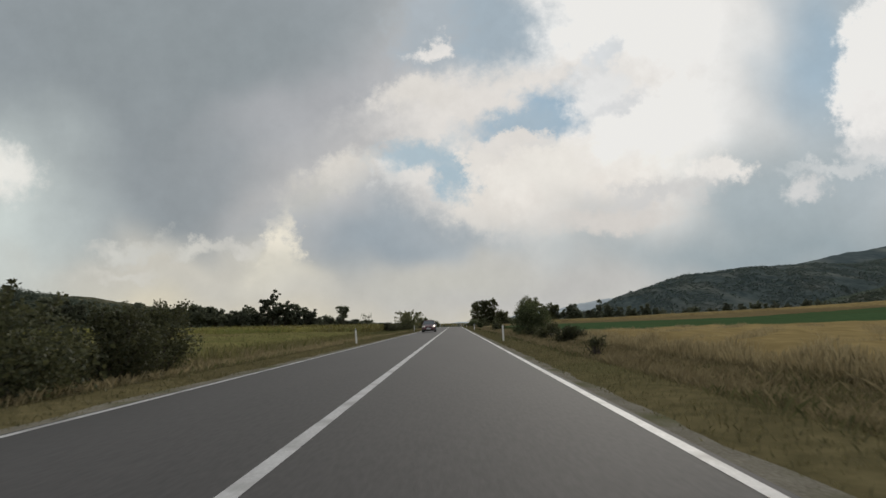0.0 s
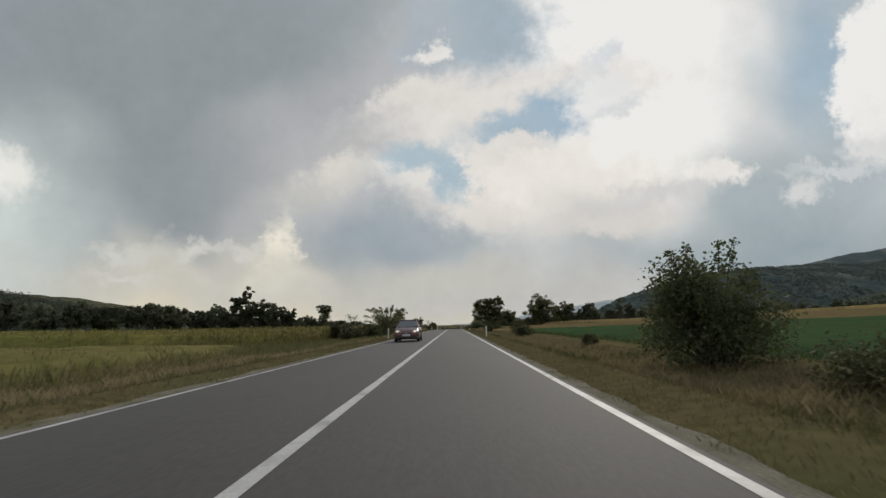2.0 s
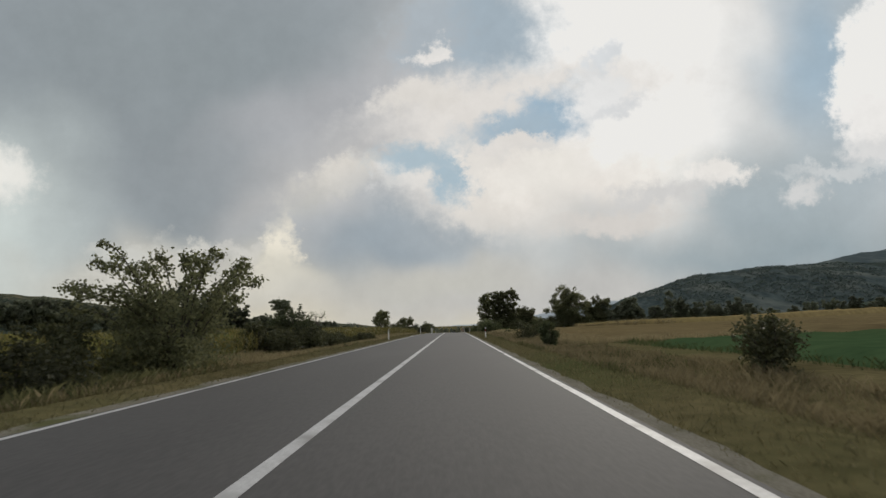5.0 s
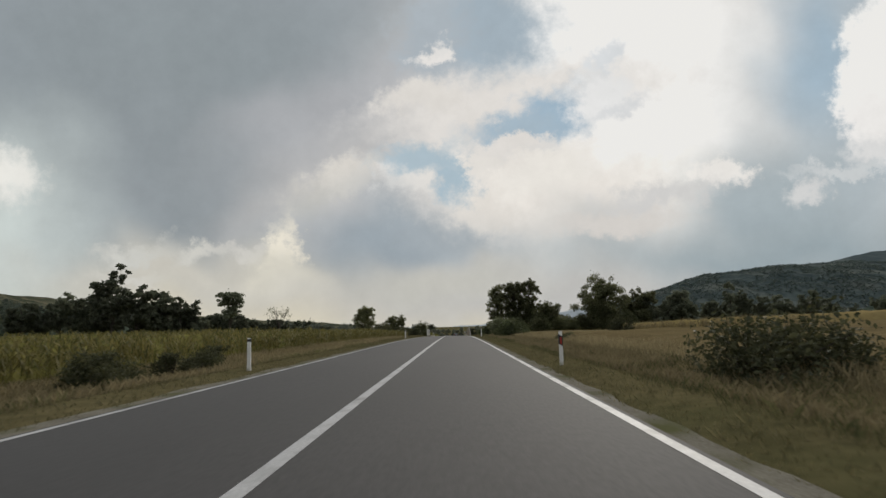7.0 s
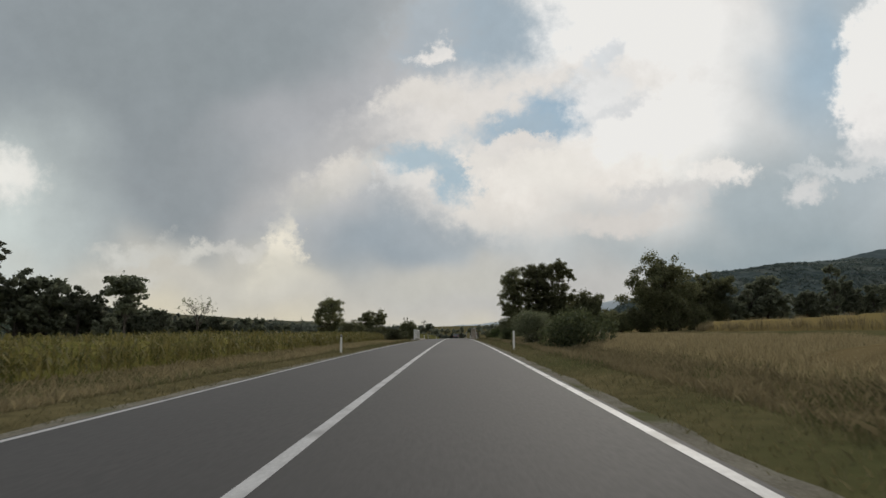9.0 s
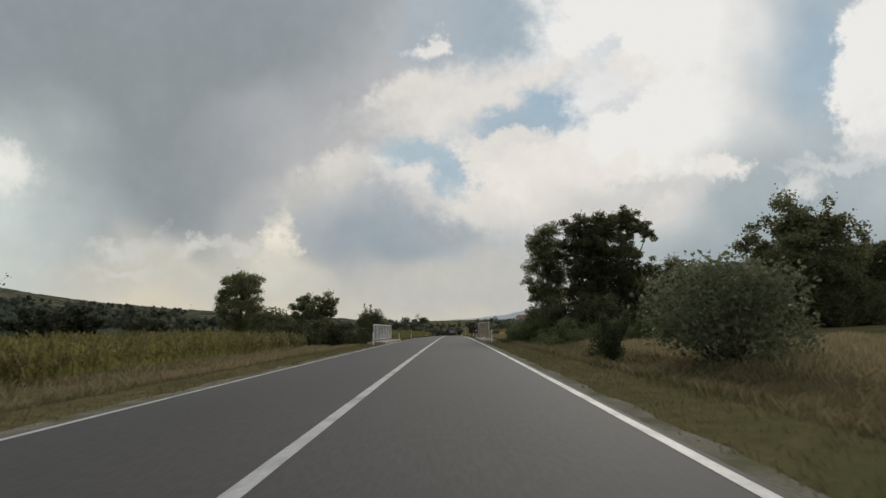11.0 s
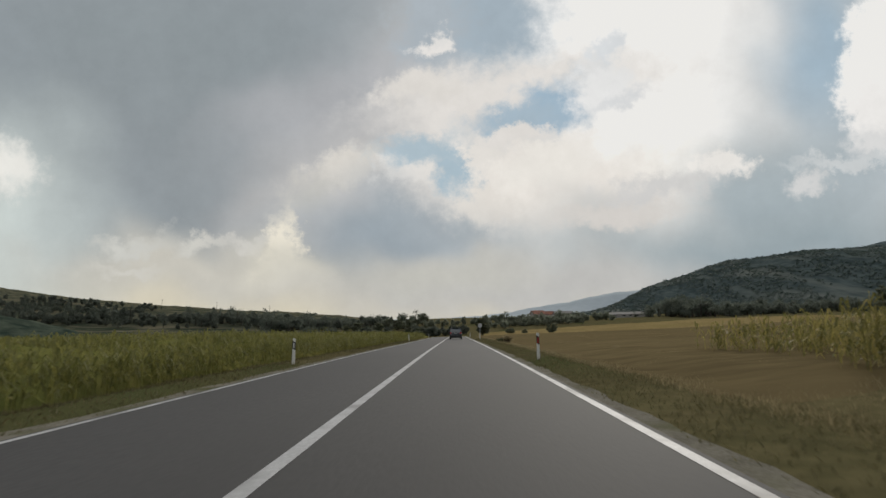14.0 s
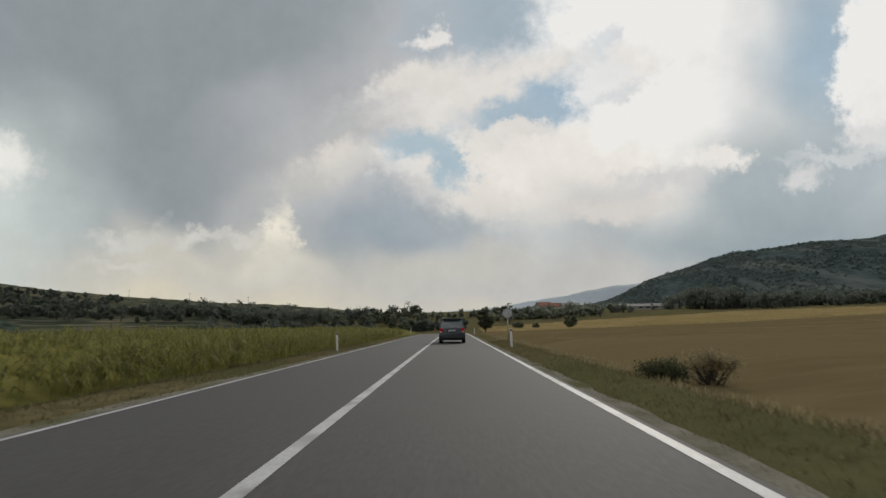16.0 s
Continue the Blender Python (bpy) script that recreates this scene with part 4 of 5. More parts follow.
def row(points, tall, kinds=(0, 1, 3), gap=5.0, jitter=2.0):
    """A hedgerow: trees along a line."""
    for (x0, y0), (x1, y1) in zip(points, points[1:]):
        n = max(1, int(math.hypot(x1 - x0, y1 - y0) / gap))
        for k in range(n):
            f = (k + rng.uniform(0, 0.6)) / n
            kind = kinds[int(rng.integers(len(kinds)))]
            sc = tall * rng.uniform(0.75, 1.25) / (10, 8, 12, 5)[kind]
            again(WOOD[kind], x0 + (x1 - x0) * f + rng.normal(0, jitter), y0 + (y1 - y0) * f + rng.normal(0, jitter), rng.uniform(0, 360), sc * rng.uniform(0.95, 1.3), rng.uniform(0.85, 1.1))


row([(-200, 70), (-150, 190), (-92, 252)], 8.6, gap=4)
row([(-94, 253), (-56, 260)], 5.6, gap=3.2)
row([(-72, 258), (-42, 263)], 5.0, gap=3.0)
row([(-42, 263), (-33, 268)], 3.2, gap=2.5)
again(WOOD[0], -80, 250, 40, 1.42)
again(WOOD[1], -75, 251, 140, 1.6)
again(WOOD[0], -70, 252, 200, 1.12)
again(WOOD[0], -100, 250, 140, 1.25)
again(WOOD[1], -54, 252, 140, 0.8)
row([(-80, 545), (-44, 560), (-20, 640)], 6.5, gap=7)


def grove(name, places, label, r, leaves=300, size=0.7, material=None):
    """A far wood: every tree a leaning stem and a crown of uneven clumps, all in one mesh; places: x, y, z, height."""
    pts, stems = [], []
    for x, y, z, h in places:
        wide = h * r.uniform(0.3, 0.48)
        n = 11
        c = r.normal(0, 1, (n, 3))
        c /= np.linalg.norm(c, axis=1, keepdims=True)
        c *= r.uniform(0.45, 0.9, (n, 1))
        c = c * np.array([wide, wide, h * 0.42]) + np.array([x, y, z + h * 0.55])
        o = r.normal(0, 1, (leaves, 3))
        o /= np.linalg.norm(o, axis=1, keepdims=True)
        o *= r.uniform(0.2, 1.1, (leaves, 1)) * wide * 0.42
        p = c[r.integers(0, n, leaves)] + o
        p[:, 2] = np.maximum(p[:, 2], z)
        pts.append(p)
        w = 0.05 * h
        t = np.array([x, y, z])
        stems.append(np.stack([t + (-w, 0, -1), t + (w, 0, -1), t + (w * 0.3, 0, h * 0.7), t + (-w * 0.3, 0, h * 0.7)]))
    stem = mesh_of(name, np.concatenate(stems), np.arange(4 * len(stems)).reshape(-1, 4), BARK)
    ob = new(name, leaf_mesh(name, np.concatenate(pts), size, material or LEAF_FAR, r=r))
    ob2 = new("stems", stem)
    ob2.parent = ob
    return tagged(ob, label, "wood", kind="stuff")


def slope_z(x, y):
    return max(float(west_hill(np.array(x), np.array(y))) if y > 540 and x < -38 else -99, float(lie(x, y))) - 0.6


wr = np.random.default_rng(23)


def forest(name, n, x0, x1, y0, y1, ground, tall, leaves, size, material, label, bare=9.0):
    """A wooded hillside too far to count: low crowns of a few large sprays each, with clearings."""
    x, y = wr.uniform(x0, x1, n), wr.uniform(y0, y1, n)
    keep = rough(x, y * 0.4, 70.0, x0) + 0.4 * rough(x, y * 0.4, 21.0, y0) < bare
    x, y = x[keep], y[keep]
    h = tall * wr.uniform(0.55, 1.25, len(x))
    c = np.stack([x, y, ground(x, y) + h * 0.2], 1)
    off = wr.normal(0, 1, (len(x), leaves, 3))
    off /= np.linalg.norm(off, axis=2, keepdims=True)
    p = c[:, None, :] + off * (h[:, None, None] * np.array([0.45, 0.45, 0.42])) * wr.uniform(0.5, 1.0, (len(x), leaves, 1))
    ob = new(name, leaf_mesh(name, p.reshape(-1, 3), size, material, r=wr, long=1.2, lying=True))
    return tagged(ob, label, "forest", kind="stuff")


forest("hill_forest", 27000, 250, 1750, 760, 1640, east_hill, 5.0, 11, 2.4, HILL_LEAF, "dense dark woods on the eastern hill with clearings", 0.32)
forest("hill_forest", 5000, 350, 880, 380, 640, east_foot, 8, 14, 2.2, WOOD_LEAF, "dark woods on the spur of the hill")
forest("hill_forest", 6000, -880, -230, 352, 500, west_wood, 7, 14, 1.8, WOOD_LEAF, "dark woods covering the low western hill")
band = []
for k in range(470):
    x = -450 + 0.895 * k + wr.normal(0, 5)
    y = 640 + 0.1 * (x + 200) + wr.normal(0, 13)
    band.append((x, y, slope_z(x, y), wr.uniform(3, 8.5) * (1.5 if wr.uniform() > 0.88 else 1)))
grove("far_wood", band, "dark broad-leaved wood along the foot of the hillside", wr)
single = []
for k in range(22):
    cx, cy, n = wr.uniform(-600, -70), (wr.uniform(610, 730) if k % 2 else wr.uniform(706, 740)), int(wr.integers(1, 8))
    for j in range(n):
        x, y = cx + j * wr.uniform(3, 9), cy + wr.normal(0, 5)
        single.append((x, y, slope_z(x, y), wr.uniform(2.5, 8)))
crest = []
for k in range(330):
    x = wr.uniform(-470, -265) if k < 210 else wr.uniform(-660, -430)
    y = 690 + wr.normal(0, 14)
    crest.append((x, y, slope_z(x, y), wr.uniform(3, 6)))
grove("far_wood", crest, "dark thicket along the upper terraces", wr)
grove("far_wood", single, "scattered trees and thickets on the terraced slope", wr)
belt = []
for k in range(95):
    x = wr.normal(-122, 26)
    y = 628 + wr.normal(0, 14)
    belt.append((x, y, slope_z(x, y), wr.uniform(7, 12.5)))
grove("far_wood", belt, "dense dark wood on the lower slope", wr)
far_row = []
for k in range(90):
    f = k / 89
    x, y = np.interp(f, [0, 0.3, 0.65, 1], [-52, 20, 60, 98]), np.interp(f, [0, 0.3, 0.65, 1], [600, 612, 604, 590])
    far_row.append((x + wr.normal(0, 2.5), y + wr.normal(0, 5), slope_z(x, y), wr.uniform(3, 6.5) * (1.4 if wr.uniform() > 0.9 else 1)))
foot = []
for k in range(60):
    x = wr.normal(156, 11)
    foot.append((x, 610 + wr.normal(0, 20), float(lie(x, 600)) - 0.6, wr.uniform(5, 10) + 8 * math.exp(-((x - 154) / 9) ** 2) * wr.uniform(0.4, 1)))
for k in range(300):
    x = wr.uniform(165, 420)
    foot.append((x, 600 + wr.normal(0, 14), float(lie(x, 600)) - 1.5, wr.uniform(5, 12)))
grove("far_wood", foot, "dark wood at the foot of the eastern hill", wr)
near_end = []
for k in range(46):
    x = wr.uniform(-85, -23)
    near_end.append((x, 457 + wr.normal(0, 6), float(lie(x, 457)) - 0.5, wr.uniform(3.5, 6.2)))
for k in range(34):
    x = wr.uniform(-22, 7)
    near_end.append((x, 512 + wr.normal(0, 4), float(lie(x, 512)) - 0.5, wr.uniform(3.8, 6.2)))
grove("far_wood", near_end, "belt of trees with haze-paled leaves where the road bends away", wr, 420, 0.5)
hedge = []
for k in range(70):
    x = wr.uniform(18, 76)
    hedge.append((x, 562 + wr.normal(0, 7), float(lie(x, 562)) - 0.5, wr.uniform(2.5, 5.5)))
grove("far_wood", hedge, "uneven hedge of trees with haze-paled leaves beyond the grain", wr, 300, 0.6, LEAF_HAZY)
grove("far_wood", far_row, "row of trees with haze-paled leaves across the end of the fields", wr, material=LEAF_HAZY)
row([(48, 252), (96, 262)], 5.8, gap=2.8)
row([(96, 262), (150, 254)], 3.8, gap=7)
tagged(stand(tree("tree", 11.0, 1.9, 0.6, 4200, 0.3, 58, 54, 0.2, material=LEAF_FIELD), 72, 253), "tall narrow dark tree above the hedgerow", "tree", "field trees")
row([(16, 500), (36, 486)], 2.4, (0, 1, 3), gap=4)
row([(150, 440), (210, 430), (300, 400)], 10, (0, 2, 1), gap=9)
for k, x, y, s in ((1, 12.5, 470, 0.98), (1, -13, 455, 0.6), (0, -18, 460, 0.55), (3, 41, 470, 0.9)):
    again(WOOD[k], x, y, rng.uniform(0, 360), s)


def blades(name, n, x0, x1, y0, y1, tall, wide, material, label, category, keep=None, bend=0.35):
    """Grass: one bent blade for each root."""
    x, y = rng.uniform(x0, x1, n), rng.uniform(y0, y1, n)
    if keep is not None:
        k = keep(x, y)
        x, y = x[k], y[k]
    n = len(x)
    z = lie(x, y)
    h = tall * rng.uniform(0.45, 1.25, n) * (0.75 + 0.35 * rough(x, y, 1.6, x0))
    th = rng.uniform(0, math.tau, n)
    w = wide * rng.uniform(0.6, 1.4, n)
    lx, ly = rng.normal(0, bend, n) * h, rng.normal(0, bend, n) * h
    root = np.stack([x, y, z - 0.02], 1)
    side = np.stack([np.cos(th) * w, np.sin(th) * w, np.zeros(n)], 1)
    tip = root + np.stack([lx, ly, h], 1)
    mid = root + np.stack([lx * 0.35, ly * 0.35, h * 0.6], 1)
    v = np.stack([root - side / 2, root + side / 2, mid + side * 0.4, tip], 1).reshape(-1, 3)
    ob = new(name, mesh_of(name, v, np.arange(4 * n).reshape(n, 4), material))
    return tagged(ob, label, category, kind="stuff")


def off_bridge(x, y):
    return ~((y > BRIDGE0 - 1) & (y < BRIDGE1 + 0.8) & (np.abs(x) < 5.8))


def weed_patch(name, n, x0, x1, y0, y1, tall, size, material, label):
    """Leafy weeds: small leaves up every stalk, in tufts of uneven height."""
    k = n // 24
    x, y = rng.uniform(x0, x1, k), rng.uniform(y0, y1, k)
    keep = off_bridge(x, y)
    x, y = x[keep], y[keep]
    h = tall * rng.uniform(0.5, 1.2, len(x)) * (0.8 + 0.4 * rough(x, y, 1.8, 5.0)) * np.clip((x - x0 + 0.6) / 1.6, 0.3, 1)
    f = rng.uniform(0.05, 1, (len(x), 24)) ** 0.7
    p = np.stack([x[:, None] + rng.normal(0, 0.1, f.shape), y[:, None] + rng.normal(0, 0.1, f.shape), lie(x, y)[:, None] + h[:, None] * f], -1)
    return tagged(new(name, leaf_mesh(name, p.reshape(-1, 3), size, material, 0.5, 2.0, rng)), label, "weeds", kind="stuff")


for a, b in ((-7.4, -4.05), (4.05, 7.4)):
    blades("verge_grass", 150000, a, b, -2, 335, 0.12, 0.014, GRASS, "short green and straw-coloured verge grass", "grass", off_bridge)
    blades("tall_grass", 150000, min(a, b) - (1.5 if a < 0 else -1.6), max(a, b) + (1.6 if a > 0 else -1.4), -2, 335, 0.31, 0.008, STRAW, "tall dry roadside grass", "grass", lambda x, y: off_bridge(x, y) & (y < 232))
    blades("tall_grass", 90000, min(a, b) - (1.5 if a < 0 else -1.2), max(a, b) + (1.6 if a > 0 else -1.2), -2, 335, 0.26, 0.009, WEED_GRASS, "dark green roadside weeds and grass", "grass", lambda x, y: off_bridge(x, y) & (rough(x, y, 7.0, 2.0) > np.where(y > 255, 2.0, 0.0)))
weed_patch("nettle_patch", 46000, 7.0, 17, 225, 242, 0.95, 0.07, NETTLE_PALE, "pale green nettles and tall weeds below the trees")
blades("ditch_weeds", 36000, -8.8, -5.7, 56, 100, 0.42, 0.012, WEED_GRASS, "dark green weeds along the ditch", "weeds", bend=0.3)
blades("grain_stalks", 130000, 8.6, 22, -2, 40, 0.55, 0.009, STRAW, "dry grain stalks along the field", "grain", bend=0.15)
blades("grain_stalks", 150000, 8.6, 22, 113, 226, 0.42, 0.009, STRAW, "dry grass and grain stalks", "grain", bend=0.2)
blades("grain_stalks", 24000, 34, 42, 176, 228, 1.45, 0.025, STRAW, "golden ripe grain stalks", "grain", bend=0.08)
blades("stubble_stalks", 170000, 5.4, 28, 256, 345, 0.2, 0.009, STRAW, "short golden stubble stalks", "stubble", bend=0.2)
blades("clover", 70000, 10.6, 36, 42, 113, 0.30, 0.022, NETTLE, "low green clover plants", "crop", bend=0.4)


def maize_rows(name, n, x0, x1, y0, y1, tall, material, label):
    """Maize: a stalk, five arched leaves and a tassel for each plant."""
    x = x0 + np.round(rng.uniform(0, 1, n) * (x1 - x0) / 0.7) * 0.7 + rng.normal(0, 0.06, n)
    y = rng.uniform(y0, y1, n)
    z = lie(x, y)
    h = tall * rng.uniform(0.68, 1.22, n) * (1 + 0.16 * rough(x, y, 9.0))
    root = np.stack([x, y, z], 1)
    quads = []
    th0 = rng.uniform(0, math.tau, n)
    e = np.stack([np.cos(th0), np.sin(th0), 0 * h], 1)
    up1 = np.stack([0 * h, 0 * h, h], 1)
    quads.append(np.stack([root - e * 0.012, root + e * 0.012, root + up1 + e * 0.006, root + up1 - e * 0.006], 1))
    for k in range(6):
        th = th0 + math.pi * k + rng.normal(0, 0.5, n)
        d = np.stack([np.cos(th), np.sin(th), 0 * h], 1)
        s = np.stack([-np.sin(th), np.cos(th), 0 * h], 1) * 0.026
        zz = np.stack([0 * h, 0 * h, h * (0.2 + 0.13 * k)], 1)
        ln = (0.34 * rng.uniform(0.7, 1.2, n))[:, None]
        rise = np.stack([0 * h, 0 * h, rng.uniform(0.05, 0.28, n)], 1)
        drop = np.stack([0 * h, 0 * h, rng.uniform(-0.15, 0.14, n)], 1)
        b0, b1, b2 = root + zz, root + zz + d * ln * 0.55 + rise, root + zz + d * ln + drop
        quads.append(np.stack([b0 - s * 0.6, b0 + s * 0.6, b1 + s, b1 - s], 1))
        quads.append(np.stack([b1 - s, b1 + s, b2 + s * 0.15, b2 - s * 0.15], 1))
    v = np.concatenate(quads).reshape(-1, 3)
    ob = new(name, mesh_of(name, v, np.arange(len(v)).reshape(-1, 4), material))
    return tagged(ob, label, "maize", kind="stuff")


blades("meadow_grass", 60000, -24, -7.0, -2, 62, 0.55, 0.016, MEADOW_GRASS, "tall yellow-green meadow grass", "grass", bend=0.2)
maize_rows("maize_plants", 8000, -15, -8.4, 62, 230, 1.05, MAIZE, "yellowing maize plants in rows")
maize_rows("maize_plants", 6000, -40, -15, 62, 232, 1.08, MAIZE, "yellowing maize plants in rows")
maize_rows("maize_plants", 9500, -14, -5.7, 257, 372, 1.1, MAIZE_GREEN, "green and yellow maize plants in rows")
maize_rows("maize_plants", 6000, -40, -14, 257, 400, 1.12, MAIZE_GREEN, "green and yellow maize plants in rows")
maize_rows("maize_plants", 3200, 9.8, 34, 252, 265, 1.36, MAIZE, "tall green and yellow maize plants in rows")
maize_rows("maize_plants", 1500, 11.2, 36, 264, 274, 1.15, MAIZE, "shorter green maize plants at the end of the patch")


# ---- roadside things ----
def delineator(style):
    """Marker post: tapered white body with a slanted top, dark band and reflector by style."""
    thing = empty("delineator_post")
    bm = bmesh.new()
    r = bmesh.ops.create_cube(bm, size=1, matrix=Matrix.LocRotScale((0, 0, 0.38), None, (0.11, 0.08, 1.06)))
    for v in r["verts"]:
        if v.co.z > 0.5:
            v.co.x *= 0.92
            v.co.z += -0.03 if v.co.y > 0 else 0.02
    bmesh.ops.bevel(bm, geom=list(bm.edges), offset=0.012, segments=2, affect="EDGES", profile=0.5)
    part("body", bm, WHITE, thing)
    if style in ("band", "red_band", "cap"):
        lo, hi = (0.50, 0.80) if style != "cap" else (0.80, 0.89)
        bm = bmesh.new()
        box(bm, -0.057, 0.057, -0.043, 0.043, lo, hi, 0.008)
        if style != "cap":
            for v in bm.verts:
                v.co.z -= 0.6 * v.co.x
        part("band", bm, BLACK, thing, "black band")
    if style in ("band", "red_band", "red"):
        bm = bmesh.new()
        box(bm, -0.025, 0.025, -0.049, -0.041, 0.54 if style != "red" else 0.52, 0.75, 0.003)
        part("reflector", bm, PALE_MARK if style == "band" else RED_MARK, thing, "pale reflector" if style == "band" else "red reflector")
    return thing


LABELS = {"plain": "plain white plastic roadside marker post", "cap": "white roadside marker post with dark cap", "band": "white roadside marker post with black band",
          "red_band": "white roadside marker post with dark band and red reflector", "red": "white roadside marker post with red reflector"}
made = {}
for left_y, right_y, left, right in ((33.9, 33.9, "cap", "plain"), (83.0, 83.0, "plain", "plain"), (134.5, 134.3, "cap", "red_band"), (184.0, 184.0, "cap", "plain"), (234.9, 235.7, "plain", "red"),
                                     (249.3, 249.3, "cap", "red_band"), (273.3, 273.3, "band", "red_band"), (323.2, 323.2, "cap", "cap"), (373.2, 373.2, "cap", "cap")):
    inset = 0.6 if BRIDGE1 < left_y < BRIDGE1 + 1 else 0.0
    for x, y, style in ((inset - 4.78, left_y, left), (4.74 - inset, right_y, right)):
        at = pose(x, y, 0.02 + float(fall(y)), rng.normal(0, 1.2), rng.normal(0, 1.5), rng.normal(0, 5))
        if style in made:
            copy_thing(made[style], at)
        else:
            made[style] = tagged(delineator(style), LABELS[style], "marker post", "marker posts")
            made[style].matrix_basis = at


def round_sign(x, y):
    thing = empty("road_sign", pose(x, y, float(fall(y)) - 0.08))
    bm = bmesh.new()
    tube(bm, [(0, 0.03, 0), (0, 0.03, 2.25)], 0.03, 10)
    part("pole", bm, GALV, thing, smooth=True)
    bm = bmesh.new()
    bmesh.ops.create_cone(bm, cap_ends=True, segments=40, radius1=0.3, radius2=0.3, depth=0.02, matrix=pose(0, 0, 1.95, 90))
    part("disc", bm, SIGN_BACK, thing, "weathered grey metal disc")
    bm = bmesh.new()
    n = 40
    ring = [[bm.verts.new((math.cos(k * math.tau / n) * q, -0.014, 1.95 + math.sin(k * math.tau / n) * q)) for k in range(n)] for q in (0.3, 0.255)]
    for k in range(n):
        bm.faces.new((ring[0][k], ring[0][(k + 1) % n], ring[1][(k + 1) % n], ring[1][k]))
    part("rim", bm, GALV, thing, "raised rim")
    return tagged(thing, "round grey road sign on a galvanised pole", "road sign")


round_sign(4.95, 326.8)


# ---- far buildings ----
def shed(name, x, y, w, d, h, rise, turn, wall, roof, label, category, openings):
    thing = empty(name, pose(x, y, float(lie(x, y)) - 0.1, 0, 0, turn))
    bm = bmesh.new()
    v = [bm.verts.new(p) for p in ((-w / 2, -d / 2, 0), (w / 2, -d / 2, 0), (w / 2, -d / 2, h), (-w / 2, -d / 2, h), (-w / 2, d / 2, 0), (w / 2, d / 2, 0), (w / 2, d / 2, h), (-w / 2, d / 2, h), (-w / 2, 0, h + rise), (w / 2, 0, h + rise))]
    for q in ((0, 1, 2, 3), (5, 4, 7, 6), (4, 0, 3, 8, 7), (1, 5, 6, 9, 2)):
        bm.faces.new([v[k] for k in q])
    part("wall", bm, wall, thing)
    bm = bmesh.new()
    o, t = 0.4, 0.18
    a = [bm.verts.new(p) for p in ((-w / 2 - o, -d / 2 - o, h - 0.1), (w / 2 + o, -d / 2 - o, h - 0.1), (w / 2 + o, 0, h + rise + 0.05), (-w / 2 - o, 0, h + rise + 0.05), (w / 2 + o, d / 2 + o, h - 0.1), (-w / 2 - o, d / 2 + o, h - 0.1))]
    b = [bm.verts.new(q.co + Vector((0, 0, t))) for q in a]
    for q in ((0, 1, 2, 3), (3, 2, 4, 5)):
        bm.faces.new([b[k] for k in q])
        bm.faces.new([a[k] for k in q][::-1])
    for i, j in ((0, 1), (1, 2), (2, 4), (4, 5), (5, 3), (3, 0)):
        bm.faces.new((a[i], a[j], b[j], b[i]))
    part("roof", bm, roof, thing)
    for nm, cx, cz, ww, hh in openings:
        bm = bmesh.new()
        box(bm, cx - ww / 2, cx + ww / 2, -d / 2 - 0.06, -d / 2 + 0.1, cz - hh / 2, cz + hh / 2, 0.02)
        part(nm, bm, DARK_GLASS if nm == "window" else GREY_DOOR, thing)
    return tagged(thing, label, category, "far buildings")


PLASTER = surface("pale_plaster", (0.24, 0.225, 0.205), (0.36, 0.34, 0.31), 0.4, 0.9, 8, 0.1, (0.4, 0.37, 0.32), 0.3)
SHEET_ROOF = surface("grey_sheet_roof", (0.17, 0.16, 0.15), (0.25, 0.235, 0.22), 0.3, 0.9, 10, 0.2, (0.17, 0.15, 0.13), 0.2, spec=0.2)
TILE_ROOF = surface("red_tile_roof", (0.20, 0.08, 0.05), (0.32, 0.13, 0.08), 0.6, 0.85, 14, 0.5, (0.14, 0.08, 0.06), 0.4)
DARK_GLASS = plain("dark_window", (0.02, 0.025, 0.03), 0.1)
GREY_DOOR = surface("grey_door", (0.12, 0.12, 0.12), (0.2, 0.2, 0.2), 1.0, 0.6, 8, 0.1)
shed("warehouse", 128, 640, 34, 12, 2.3, 1.5, 5, PLASTER, SHEET_ROOF, "long low pale warehouse with grey sheet roof", "warehouse", [("door", -12, 1.0, 3.0, 2.0), ("door", 12, 1.0, 3.0, 2.0), ("window", -5, 1.5, 2.4, 0.8), ("window", 0, 1.5, 2.4, 0.8), ("window", 5, 1.5, 2.4, 0.8)])
shed("warehouse", 92, 700, 16, 10, 3.6, 1.8, -10, PLASTER, SHEET_ROOF, "small pale farm shed with grey sheet roof", "warehouse", [("door", 0, 1.6, 3.0, 3.0)])
shed("house", 62, 640, 9, 8, 4.4, 2.6, 15, PLASTER, TILE_ROOF, "white farmhouse with red tiled roof", "house", [("window", -2.4, 1.8, 1.1, 1.2), ("window", 2.4, 1.8, 1.1, 1.2), ("door", 0, 1.05, 1.0, 2.1)])
shed("house", 74, 665, 8, 8, 3.6, 2.4, -20, PLASTER, TILE_ROOF, "small white house with red tiled roof", "house", [("window", -2.0, 1.7, 1.0, 1.1), ("door", 1.5, 1.05, 1.0, 2.1)])


